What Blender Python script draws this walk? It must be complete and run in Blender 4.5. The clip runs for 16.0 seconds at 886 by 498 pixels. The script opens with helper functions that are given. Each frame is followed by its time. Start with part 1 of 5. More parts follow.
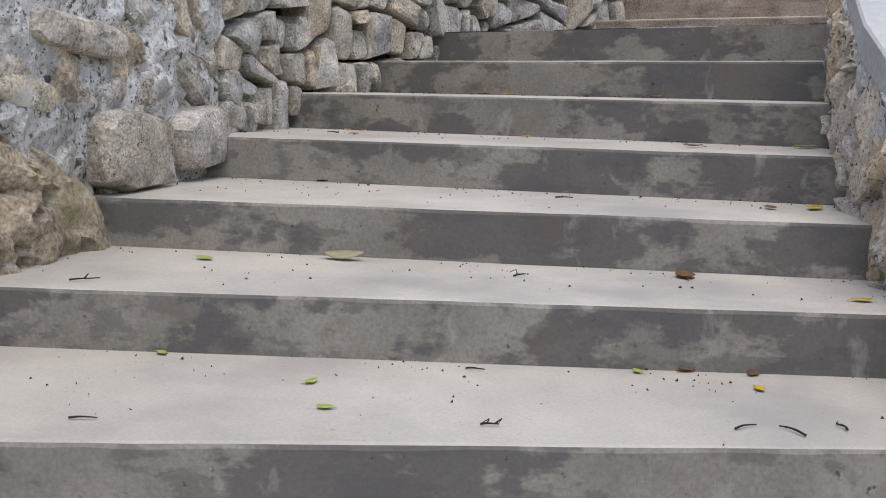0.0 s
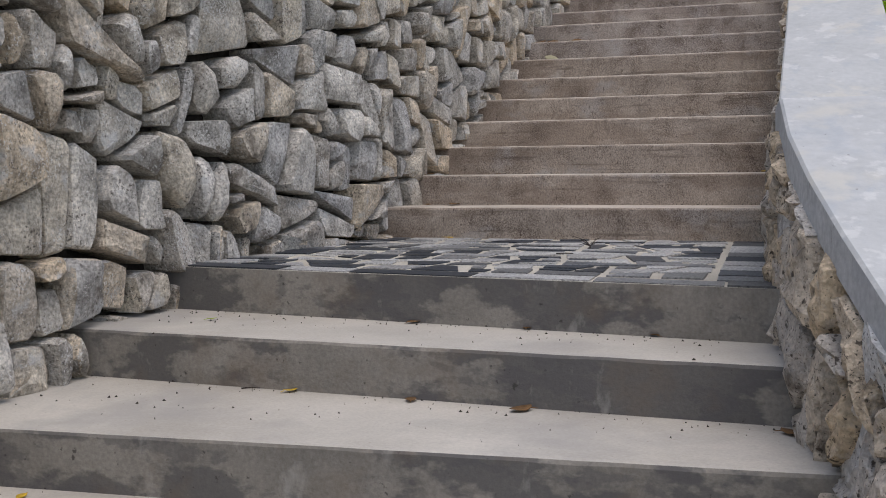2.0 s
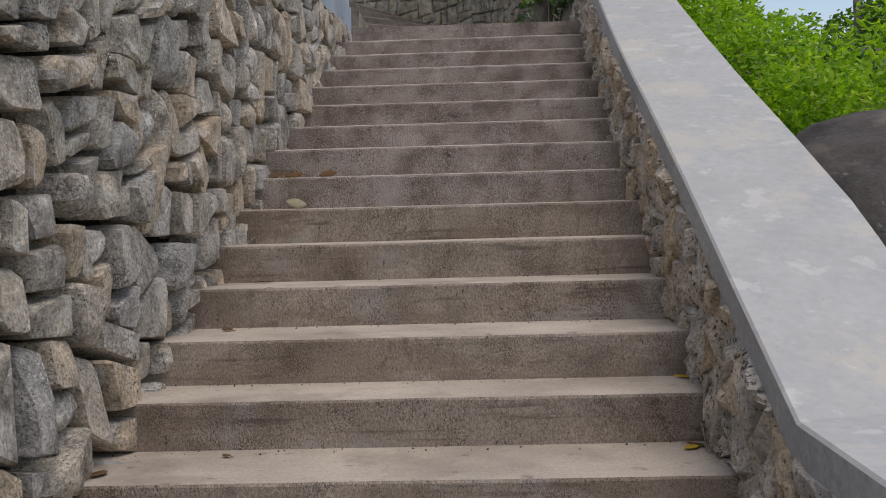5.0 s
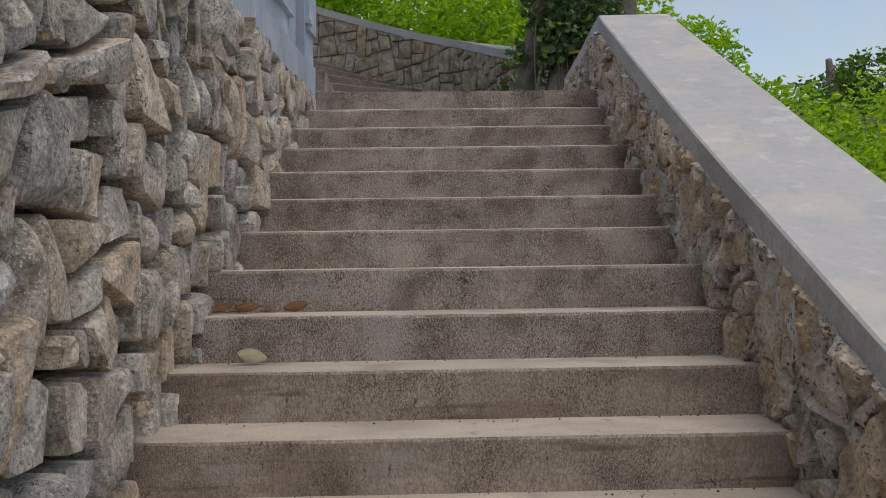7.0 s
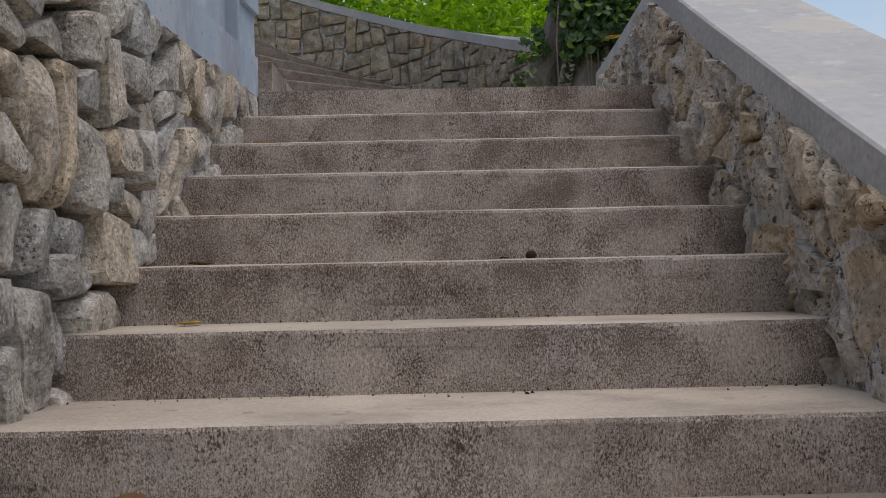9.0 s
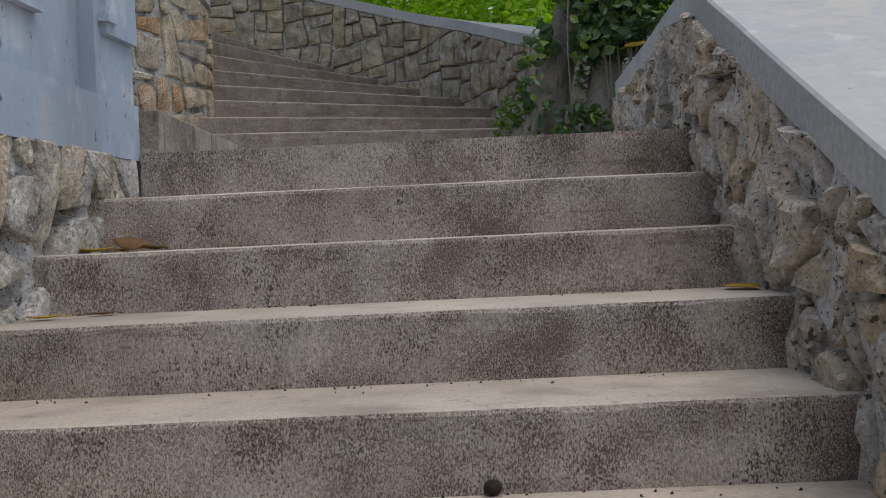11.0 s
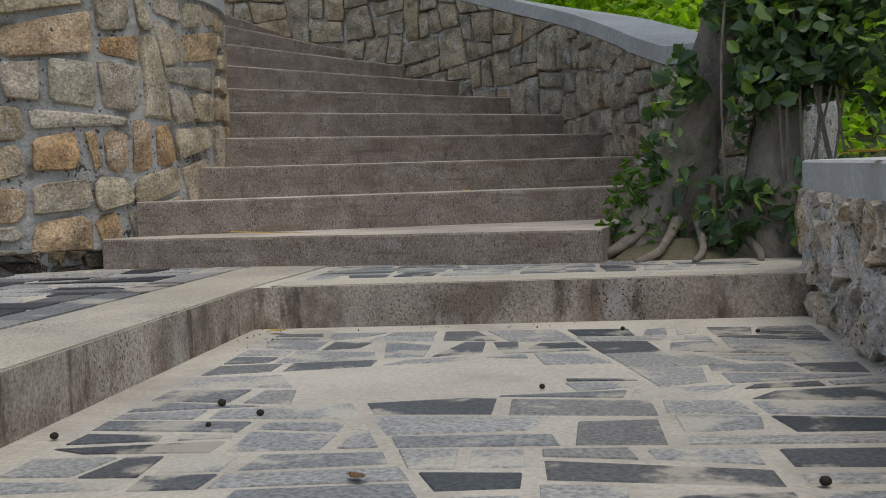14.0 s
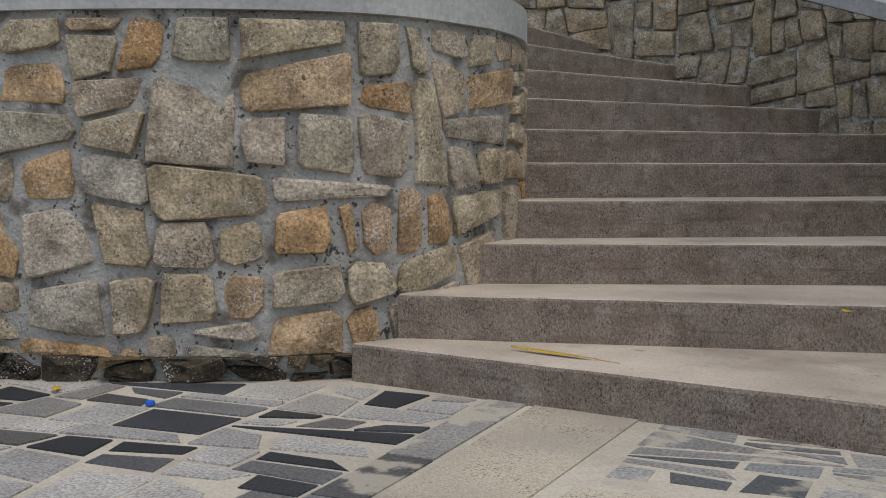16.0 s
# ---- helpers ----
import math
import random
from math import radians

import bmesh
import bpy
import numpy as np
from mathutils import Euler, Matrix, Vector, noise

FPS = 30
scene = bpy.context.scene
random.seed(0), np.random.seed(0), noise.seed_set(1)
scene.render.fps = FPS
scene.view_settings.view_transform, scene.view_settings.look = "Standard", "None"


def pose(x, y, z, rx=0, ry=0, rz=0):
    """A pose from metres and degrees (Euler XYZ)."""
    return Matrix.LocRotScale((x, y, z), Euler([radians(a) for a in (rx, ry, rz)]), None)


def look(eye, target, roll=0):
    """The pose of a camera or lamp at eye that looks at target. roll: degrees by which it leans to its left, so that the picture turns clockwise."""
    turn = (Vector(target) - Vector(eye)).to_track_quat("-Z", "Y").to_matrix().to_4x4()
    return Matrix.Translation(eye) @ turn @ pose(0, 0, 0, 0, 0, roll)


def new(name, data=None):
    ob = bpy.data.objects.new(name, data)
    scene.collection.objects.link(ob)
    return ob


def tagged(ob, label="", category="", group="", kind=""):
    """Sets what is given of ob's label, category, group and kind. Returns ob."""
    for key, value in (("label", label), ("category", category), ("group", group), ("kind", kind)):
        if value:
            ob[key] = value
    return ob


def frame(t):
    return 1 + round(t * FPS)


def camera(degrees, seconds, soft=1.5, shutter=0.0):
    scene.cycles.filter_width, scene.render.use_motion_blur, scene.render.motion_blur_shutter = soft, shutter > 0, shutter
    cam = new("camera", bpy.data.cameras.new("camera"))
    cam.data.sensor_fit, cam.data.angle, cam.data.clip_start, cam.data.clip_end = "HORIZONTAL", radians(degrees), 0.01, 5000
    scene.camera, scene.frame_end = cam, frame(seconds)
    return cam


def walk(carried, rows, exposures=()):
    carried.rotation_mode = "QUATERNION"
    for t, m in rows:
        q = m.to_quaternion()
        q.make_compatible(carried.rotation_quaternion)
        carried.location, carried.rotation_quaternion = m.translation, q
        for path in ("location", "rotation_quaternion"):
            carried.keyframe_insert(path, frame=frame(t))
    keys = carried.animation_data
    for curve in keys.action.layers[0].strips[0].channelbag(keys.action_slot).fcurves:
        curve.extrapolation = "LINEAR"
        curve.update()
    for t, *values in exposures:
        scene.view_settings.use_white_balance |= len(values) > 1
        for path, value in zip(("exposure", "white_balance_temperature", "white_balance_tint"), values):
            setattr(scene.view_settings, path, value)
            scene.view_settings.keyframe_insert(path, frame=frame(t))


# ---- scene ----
cam = camera(46.0, 16.0, 1.0)
EXPOSURES = [(0.0, 0.72, 6435, 12), (1.0, 0.85, 6483, 12), (2.0, 0.45, 6483, 13), (3.5, 0.2, 6483, 13), (5.0, 0.15, 6776, 13), (8.0, 0.07, 6922, 14), (10.5, 0.22, 6532, 12), (12.0, 0.15, 6532, 10), (13.0, 0.42, 6825, 10), (14.0, 0.27, 6727, 9), (16.0, 0.25, 6873, 11)]
PATH = [
    (0, (0.033, -0.303, -0.274), (-0.994, 1.384, -0.589), 0.8),
    (0.5, (-0.252, 0.051, -0.13), (-1.281, 1.737, -0.439), 0.7),
    (1, (-0.495, 0.398, 0.037), (-1.39, 2.163, -0.25), 1.0),
    (1.5, (-0.639, 0.875, 0.229), (-1.431, 2.699, 0.012), 0.5),
    (2, (-0.893, 1.281, 0.369), (-1.51, 3.177, 0.215), -0.6),
    (2.5, (-1.051, 1.701, 0.491), (-1.444, 3.657, 0.348), -0.8),
    (3, (-1.251, 2.116, 0.609), (-1.625, 4.076, 0.47), -1.5),
    (3.5, (-1.381, 2.552, 0.742), (-1.495, 4.543, 0.602), -2.0),
    (4, (-1.474, 2.996, 0.892), (-1.598, 4.989, 0.781), -1.8),
    (4.5, (-1.63, 3.418, 0.987), (-1.748, 5.412, 0.891), -1.0),
    (5, (-1.644, 3.855, 1.084), (-1.713, 5.853, 1.028), -1.5),
    (5.2, (-1.652, 4.029, 1.166), (-1.71, 6.028, 1.121), -2.2),
    (7.3, (-2.004, 5.746, 1.478), (-1.936, 7.745, 1.522), -0.4),
    (7.5, (-1.977, 5.965, 1.463), (-1.913, 7.964, 1.508), 0.1),
    (8, (-1.948, 6.51, 1.509), (-1.888, 8.508, 1.57), 0.4),
    (8.2, (-1.95, 6.718, 1.561), (-1.894, 8.716, 1.634), -0.1),
    (10.3, (-1.65, 8.276, 2.128), (-1.673, 10.276, 2.119), -3.2),
    (10.5, (-1.661, 8.422, 2.182), (-1.691, 10.422, 2.174), -3.9),
    (11, (-1.563, 8.754, 2.297), (-1.594, 10.754, 2.284), -2.6),
    (11.5, (-1.51, 9.11, 2.424), (-1.551, 11.11, 2.411), -1.6),
    (12, (-1.489, 9.472, 2.569), (-1.597, 11.469, 2.587), -3.3),
    (12.5, (-1.484, 9.828, 2.7), (-1.864, 11.791, 2.694), -2.1),
    (13, (-1.482, 10.16, 2.842), (-1.715, 12.141, 2.697), -2.1),
    (13.5, (-1.407, 10.51, 2.977), (-1.612, 12.495, 2.849), -1.7),
    (14, (-1.455, 10.868, 3.117), (-1.699, 12.85, 2.997), -1.9),
    (14.5, (-1.478, 11.202, 3.206), (-2.149, 13.081, 3.07), 0.4),
    (15, (-1.616, 11.546, 3.288), (-2.401, 13.371, 3.061), -0.3),
    (15.5, (-1.687, 11.857, 3.441), (-2.429, 13.702, 3.227), -0.0),
    (16, (-1.765, 12.154, 3.567), (-2.579, 13.974, 3.409), 0.1),
]
walk(cam, [(t, look(eye, target, roll)) for t, eye, target, roll in PATH], EXPOSURES)
# ---- light ----
world = bpy.data.worlds.new("world")
scene.world = world
world.use_nodes = True
wn = world.node_tree
sky = wn.nodes.new("ShaderNodeTexSky")
sky.sky_type = "NISHITA"
sky.sun_disc = False
sky.sun_elevation, sky.sun_rotation = radians(73), radians(129)
sky.dust_density, sky.air_density = 2.0, 1.2
# thin white cloud over the whole sky
bw = wn.nodes.new("ShaderNodeRGBToBW")
wn.links.new(sky.outputs["Color"], bw.inputs["Color"])
cloud_noise = wn.nodes.new("ShaderNodeTexNoise")
cloud_noise.inputs["Scale"].default_value, cloud_noise.inputs["Detail"].default_value = 5.0, 6.0
wn.links.new(wn.nodes.new("ShaderNodeTexCoord").outputs["Generated"], cloud_noise.inputs["Vector"])
cloud_range = wn.nodes.new("ShaderNodeMapRange")
cloud_range.inputs["From Min"].default_value, cloud_range.inputs["From Max"].default_value = 0.42, 0.62
cloud_range.inputs["To Min"].default_value, cloud_range.inputs["To Max"].default_value = 0.0, 0.55
wn.links.new(cloud_noise.outputs["Fac"], cloud_range.inputs["Value"])
veil = wn.nodes.new("ShaderNodeMix")
veil.data_type = "RGBA"
wn.links.new(cloud_range.outputs["Result"], veil.inputs[0])
wn.links.new(sky.outputs["Color"], veil.inputs[6])
wn.links.new(bw.outputs["Val"], veil.inputs[7])
wn.links.new(veil.outputs[2], wn.nodes["Background"].inputs["Color"])
wn.nodes["Background"].inputs["Strength"].default_value = 0.15
sun = new("sun", bpy.data.lights.new("sun", "SUN"))
sun.data.energy, sun.data.angle, sun.data.color = 1.0, radians(50), (1.0, 0.96, 0.9)
sun.matrix_world = look((5, -1, 24), (0, 3, 3))


# ---- materials ----
def ramp(nt, fac, stops):
    r = nt.nodes.new("ShaderNodeValToRGB")
    while len(r.color_ramp.elements) < len(stops):
        r.color_ramp.elements.new(1.0)
    for e, (p, c) in zip(r.color_ramp.elements, stops):
        e.position = p
        e.color = (c, c, c, 1) if isinstance(c, (int, float)) else (*c, 1)
    nt.links.new(fac, r.inputs["Fac"])
    return r.outputs["Color"]


def noise_tex(nt, coord, scale, detail=4.0, rough=0.55):
    n = nt.nodes.new("ShaderNodeTexNoise")
    n.inputs["Scale"].default_value, n.inputs["Detail"].default_value, n.inputs["Roughness"].default_value = scale, detail, rough
    nt.links.new(coord, n.inputs["Vector"])
    return n.outputs["Fac"]


def mix(nt, kind, fac, a, b):
    m = nt.nodes.new("ShaderNodeMix")
    m.data_type, m.blend_type = "RGBA", kind
    for socket, v in ((m.inputs[0], fac), (m.inputs[6], a), (m.inputs[7], b)):
        if isinstance(v, (int, float)):
            socket.default_value = v
        elif isinstance(v, tuple):
            socket.default_value = (*v, 1)
        else:
            nt.links.new(v, socket)
    return m.outputs[2]


def surface(name, base, big=((0.3, 0.75), (0.7, 1.1)), big_scale=1.5, fine=((0.3, 0.8), (0.7, 1.12)), fine_scale=45,
            rough=0.85, bump=0.3, bump_scale=40, pick="", stain=None, pits=None, stretch=(1, 1, 1), lumps=0.0, spec=0.25, grain=()):
    """base: a colour, or a palette picked at random per object or per island."""
    m = bpy.data.materials.new(name)
    m.use_nodes = True
    nt = m.node_tree
    b = nt.nodes["Principled BSDF"]
    tc = nt.nodes.new("ShaderNodeTexCoord")
    mp = nt.nodes.new("ShaderNodeMapping")
    mp.inputs["Scale"].default_value = stretch
    nt.links.new(tc.outputs["Object"], mp.inputs["Vector"])
    co, raw = mp.outputs["Vector"], tc.outputs["Object"]
    if pick:
        if pick == "object":
            rnd = nt.nodes.new("ShaderNodeObjectInfo").outputs["Random"]
        else:
            rnd = nt.nodes.new("ShaderNodeNewGeometry").outputs["Random Per Island"]
        n = len(base)
        col = ramp(nt, rnd, [(i / max(1, n - 1), c) for i, c in enumerate(base)])
    else:
        col = mix(nt, "MIX", 0.0, base, base)
    nb = noise_tex(nt, raw, big_scale, 5)
    nf = noise_tex(nt, co, fine_scale, 3, 0.6)
    col = mix(nt, "MULTIPLY", 1.0, col, ramp(nt, nb, list(big)))
    col = mix(nt, "MULTIPLY", 1.0, col, ramp(nt, nf, list(fine)))
    for colour, scale, lo, hi, how, squash in (stain or ()):
        sm = nt.nodes.new("ShaderNodeMapping")
        sm.inputs["Scale"].default_value = squash
        sm.inputs["Location"].default_value = (scale, 2 * scale, 0.5)
        nt.links.new(raw, sm.inputs["Vector"])
        f = ramp(nt, noise_tex(nt, sm.outputs["Vector"], scale, 6, 0.62), [(lo, 0.0), (hi, how)])
        col = mix(nt, "MIX", f, col, colour)
    for colour, scale, lo, hi, patch, pull in grain:
        # specks that crowd together in patches
        fn, zn = noise_tex(nt, co, scale, 3, 0.6), noise_tex(nt, raw, patch, 5, 0.6)
        both = nt.nodes.new("ShaderNodeMath")
        both.operation = "MULTIPLY_ADD"
        nt.links.new(zn, both.inputs[0])
        both.inputs[1].default_value = pull
        nt.links.new(fn, both.inputs[2])
        col = mix(nt, "MIX", ramp(nt, both.outputs[0], [(lo, 0.0), (hi, 0.9)]), col, colour)
    if pits:
        colour, scale, lo, hi = pits
        f = ramp(nt, noise_tex(nt, co, scale, 2, 0.5), [(lo, 1.0), (hi, 0.0)])
        zone = ramp(nt, noise_tex(nt, raw, 2.1, 5), [(0.36, 0.1), (0.62, 1.0)])
        col = mix(nt, "MIX", mix(nt, "MULTIPLY", 1.0, f, zone), col, colour)
    nt.links.new(col, b.inputs["Base Color"])
    b.inputs["Roughness"].default_value = rough
    b.inputs["Specular IOR Level"].default_value = spec
    h = noise_tex(nt, co, bump_scale, 6, 0.65)
    if lumps:
        hl = noise_tex(nt, raw, 9, 4, 0.6)
        ma = nt.nodes.new("ShaderNodeMath")
        ma.operation = "MULTIPLY_ADD"
        nt.links.new(hl, ma.inputs[0])
        ma.inputs[1].default_value = lumps
        nt.links.new(h, ma.inputs[2])
        h = ma.outputs[0]
    bp = nt.nodes.new("ShaderNodeBump")
    bp.inputs["Strength"].default_value, bp.inputs["Distance"].default_value = bump, 0.02
    nt.links.new(h, bp.inputs["Height"])
    nt.links.new(bp.outputs["Normal"], b.inputs["Normal"])
    return m


def foliage(name, colours, rough=0.5, through_light=0.35):
    m = bpy.data.materials.new(name)
    m.use_nodes = True
    nt = m.node_tree
    b = nt.nodes["Principled BSDF"]
    rnd = nt.nodes.new("ShaderNodeNewGeometry").outputs["Random Per Island"]
    col = ramp(nt, rnd, [(i / (len(colours) - 1), c) for i, c in enumerate(colours)])
    nt.links.new(col, b.inputs["Base Color"])
    b.inputs["Roughness"].default_value = rough
    tr = nt.nodes.new("ShaderNodeBsdfTranslucent")
    nt.links.new(mix(nt, "MULTIPLY", 1.0, col, (1.3, 1.5, 0.5)), tr.inputs["Color"])
    ms = nt.nodes.new("ShaderNodeMixShader")
    ms.inputs[0].default_value = through_light
    nt.links.new(b.outputs[0], ms.inputs[1])
    nt.links.new(tr.outputs[0], ms.inputs[2])
    nt.links.new(ms.outputs[0], nt.nodes["Material Output"].inputs["Surface"])
    return m


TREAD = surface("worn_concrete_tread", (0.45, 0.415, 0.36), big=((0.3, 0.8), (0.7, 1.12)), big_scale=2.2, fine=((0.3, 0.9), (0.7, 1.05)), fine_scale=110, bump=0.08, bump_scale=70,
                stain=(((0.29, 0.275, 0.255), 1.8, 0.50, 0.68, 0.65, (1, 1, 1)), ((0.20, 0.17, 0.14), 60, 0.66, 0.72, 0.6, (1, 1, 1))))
# damp stains over a base kept darker than the tread, for overhead light
RISER_GREY = surface("damp_shaded_grey_concrete", (0.265, 0.24, 0.205), big=((0.32, 0.72), (0.68, 1.15)), big_scale=2.6, fine=((0.3, 0.82), (0.7, 1.12)), fine_scale=90, bump=0.14, bump_scale=70, rough=0.75,
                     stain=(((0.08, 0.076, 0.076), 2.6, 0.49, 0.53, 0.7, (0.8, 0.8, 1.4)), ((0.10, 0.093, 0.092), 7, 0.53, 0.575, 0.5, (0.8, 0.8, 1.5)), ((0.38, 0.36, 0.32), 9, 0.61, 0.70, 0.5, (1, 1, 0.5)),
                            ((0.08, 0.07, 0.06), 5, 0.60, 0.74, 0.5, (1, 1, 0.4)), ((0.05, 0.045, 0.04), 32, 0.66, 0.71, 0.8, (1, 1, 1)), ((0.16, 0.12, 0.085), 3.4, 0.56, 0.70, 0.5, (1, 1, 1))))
RISER_STAINED = surface("blackened_kerb_concrete", (0.42, 0.36, 0.30), big=((0.32, 0.6), (0.66, 1.15)), big_scale=2.4, fine=((0.3, 0.6), (0.7, 1.25)), fine_scale=110, bump=0.4, bump_scale=100,
                        stain=(((0.12, 0.085, 0.06), 3.4, 0.47, 0.60, 0.7, (1, 1, 0.8)), ((0.07, 0.05, 0.04), 11, 0.55, 0.64, 0.75, (1, 1, 0.25)), ((0.44, 0.42, 0.39), 5, 0.57, 0.68, 0.7, (1, 1, 0.4))),
                        pits=((0.06, 0.045, 0.035), 160, 0.36, 0.43), stretch=(1, 1, 0.8))
RISER_BROWN = surface("pitted_brown_concrete", (0.46, 0.395, 0.342), big=((0.3, 0.85), (0.7, 1.1)), big_scale=4.5, fine=((0.34, 0.62), (0.64, 1.2)), fine_scale=190, bump=0.4, bump_scale=160,
                      stain=(((0.24, 0.175, 0.135), 2.4, 0.49, 0.60, 0.3, (0.6, 0.6, 1.3)), ((0.42, 0.415, 0.42), 3.1, 0.56, 0.66, 0.3, (0.8, 0.8, 1)), ((0.56, 0.52, 0.48), 34, 0.60, 0.70, 0.5, (1, 1, 0.4)),
                             ((0.10, 0.075, 0.06), 14, 0.60, 0.72, 0.4, (1, 1, 0.3)), ((0.09, 0.07, 0.055), 11, 0.60, 0.70, 0.45, (0.22, 0.22, 3))),
                      grain=(((0.11, 0.077, 0.058), 360, 0.79, 0.91, 4.6, 0.6), ((0.065, 0.046, 0.036), 220, 0.89, 0.97, 6.5, 0.6)), stretch=(1, 1, 0.55))
RISER_OCHRE = surface("smooth_ochre_brown_concrete", (0.41, 0.34, 0.275), big=((0.3, 0.74), (0.7, 1.15)), big_scale=4, fine=((0.34, 0.66), (0.64, 1.18)), fine_scale=150, bump=0.3, bump_scale=120,
                      stain=(((0.20, 0.145, 0.105), 2.8, 0.49, 0.56, 0.45, (0.45, 0.45, 1.4)), ((0.42, 0.40, 0.38), 3.1, 0.56, 0.62, 0.4, (0.7, 0.7, 1)), ((0.08, 0.058, 0.045), 16, 0.60, 0.72, 0.4, (1, 1, 0.35)),
                             ((0.09, 0.065, 0.05), 9, 0.58, 0.67, 0.55, (0.2, 0.2, 3)), ((0.07, 0.05, 0.04), 60, 0.63, 0.68, 0.8, (1, 1, 0.6))),
                      grain=(((0.09, 0.063, 0.048), 320, 0.80, 0.92, 5, 0.55),), stretch=(1, 1, 0.6))
# upper risers: base colour darkened for the trees' shade and to set off nosings
RISER_UPPER = surface("weathered_shaded_brown_concrete", (0.31, 0.258, 0.215), big=((0.3, 0.85), (0.7, 1.1)), big_scale=7, fine=((0.34, 0.62), (0.64, 1.2)), fine_scale=150, bump=0.4, bump_scale=130,
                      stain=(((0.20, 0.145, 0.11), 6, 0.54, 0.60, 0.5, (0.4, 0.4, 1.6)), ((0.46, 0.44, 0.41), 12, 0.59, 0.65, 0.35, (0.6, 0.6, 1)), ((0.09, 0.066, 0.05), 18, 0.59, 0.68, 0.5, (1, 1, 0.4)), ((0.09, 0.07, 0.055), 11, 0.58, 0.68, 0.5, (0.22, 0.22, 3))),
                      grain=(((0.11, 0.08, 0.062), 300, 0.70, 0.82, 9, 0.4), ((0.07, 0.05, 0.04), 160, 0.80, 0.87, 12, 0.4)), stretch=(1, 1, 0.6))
TREAD_BROWN = surface("stained_beige_tread", (0.50, 0.435, 0.36), big=((0.3, 0.72), (0.7, 1.12)), big_scale=2.2, fine=((0.3, 0.82), (0.7, 1.1)), fine_scale=110, bump=0.1, bump_scale=80,
                      stain=(((0.24, 0.20, 0.165), 2.4, 0.52, 0.70, 0.75, (1, 1, 1)), ((0.12, 0.10, 0.08), 14, 0.62, 0.72, 0.6, (1, 1, 1)), ((0.14, 0.11, 0.09), 70, 0.64, 0.70, 0.7, (1, 1, 1))))
GREYS = [tuple(1.16 * (0.8 * v + 0.2 * c[1]) for v in c) for c in ((0.384, 0.354, 0.308), (0.563, 0.48, 0.356), (0.435, 0.408, 0.362), (0.614, 0.468, 0.297), (0.486, 0.438, 0.362), (0.589, 0.534, 0.454), (0.397, 0.378, 0.351), (0.64, 0.516, 0.356))]
TANS = [(0.52, 0.41, 0.265), (0.55, 0.455, 0.31), (0.49, 0.435, 0.33), (0.58, 0.32, 0.13), (0.57, 0.51, 0.42), (0.51, 0.41, 0.29), (0.62, 0.38, 0.18), (0.46, 0.40, 0.32)]
DUNS = [(0.405, 0.338, 0.244), (0.459, 0.39, 0.281), (0.351, 0.312, 0.244), (0.499, 0.403, 0.268), (0.419, 0.364, 0.281), (0.472, 0.351, 0.22)]
ROCKY = dict(big=((0.32, 0.5), (0.68, 1.2)), big_scale=9, fine=((0.32, 0.55), (0.66, 1.25)), fine_scale=80, bump=0.9, bump_scale=38, lumps=0.5, rough=0.9, grain=(((0.10, 0.085, 0.07), 95, 0.93, 1.02, 7, 0.6), ((0.66, 0.64, 0.60), 120, 0.90, 1.06, 6, 0.6)))
stain_dirt = (((0.10, 0.08, 0.06), 6, 0.56, 0.68, 0.75, (1, 1, 1)), ((0.55, 0.54, 0.52), 10, 0.57, 0.68, 0.7, (1, 1, 1)), ((0.06, 0.05, 0.045), 35, 0.62, 0.70, 0.7, (1, 1, 1)))
STONE_LEFT = surface("rough_grey_stone", GREYS, pick="object", stain=stain_dirt, **ROCKY)
STONE_LEFT_FAR = surface("rough_grey_stone_far", GREYS, pick="island", stain=stain_dirt, **ROCKY)
STONE_TAN = surface("tan_granite_block", TANS, pick="object", stain=(((0.15, 0.11, 0.07), 7, 0.60, 0.75, 0.5, (1, 1, 1)), ((0.42, 0.38, 0.31), 11, 0.58, 0.7, 0.5, (1, 1, 1))), **ROCKY)
STONE_DUN = surface("dun_wall_block", DUNS, pick="object", stain=stain_dirt, **ROCKY)
# near-black specks in rubble and mortar paint the shade of small crevices
RUBBLE = surface("ochre_rubble_stone", [(0.60, 0.50, 0.38), (0.57, 0.52, 0.46), (0.60, 0.47, 0.32), (0.56, 0.52, 0.47), (0.62, 0.53, 0.42)], pick="object",
                 big=((0.3, 0.78), (0.72, 1.2)), big_scale=9, fine=((0.32, 0.72), (0.66, 1.2)), fine_scale=60, bump=1.0, bump_scale=36, lumps=1.1, rough=0.95, grain=(((0.07, 0.055, 0.042), 42, 0.92, 0.99, 7, 0.6), ((0.06, 0.05, 0.04), 100, 0.64, 0.70, 6, 0.05)), stain=(((0.10, 0.08, 0.06), 8, 0.57, 0.68, 0.75, (1, 1, 1)), ((0.42, 0.40, 0.38), 7, 0.58, 0.7, 0.7, (1, 1, 1))))
STONE_FOOT = surface("tan_footing_stone", [(0.56, 0.47, 0.37), (0.62, 0.56, 0.48), (0.52, 0.45, 0.38), (0.58, 0.50, 0.36)], pick="object", stain=(((0.60, 0.59, 0.57), 7, 0.55, 0.63, 0.6, (1, 1, 1)), ((0.20, 0.15, 0.11), 9, 0.60, 0.70, 0.6, (1, 1, 1))), **ROCKY)
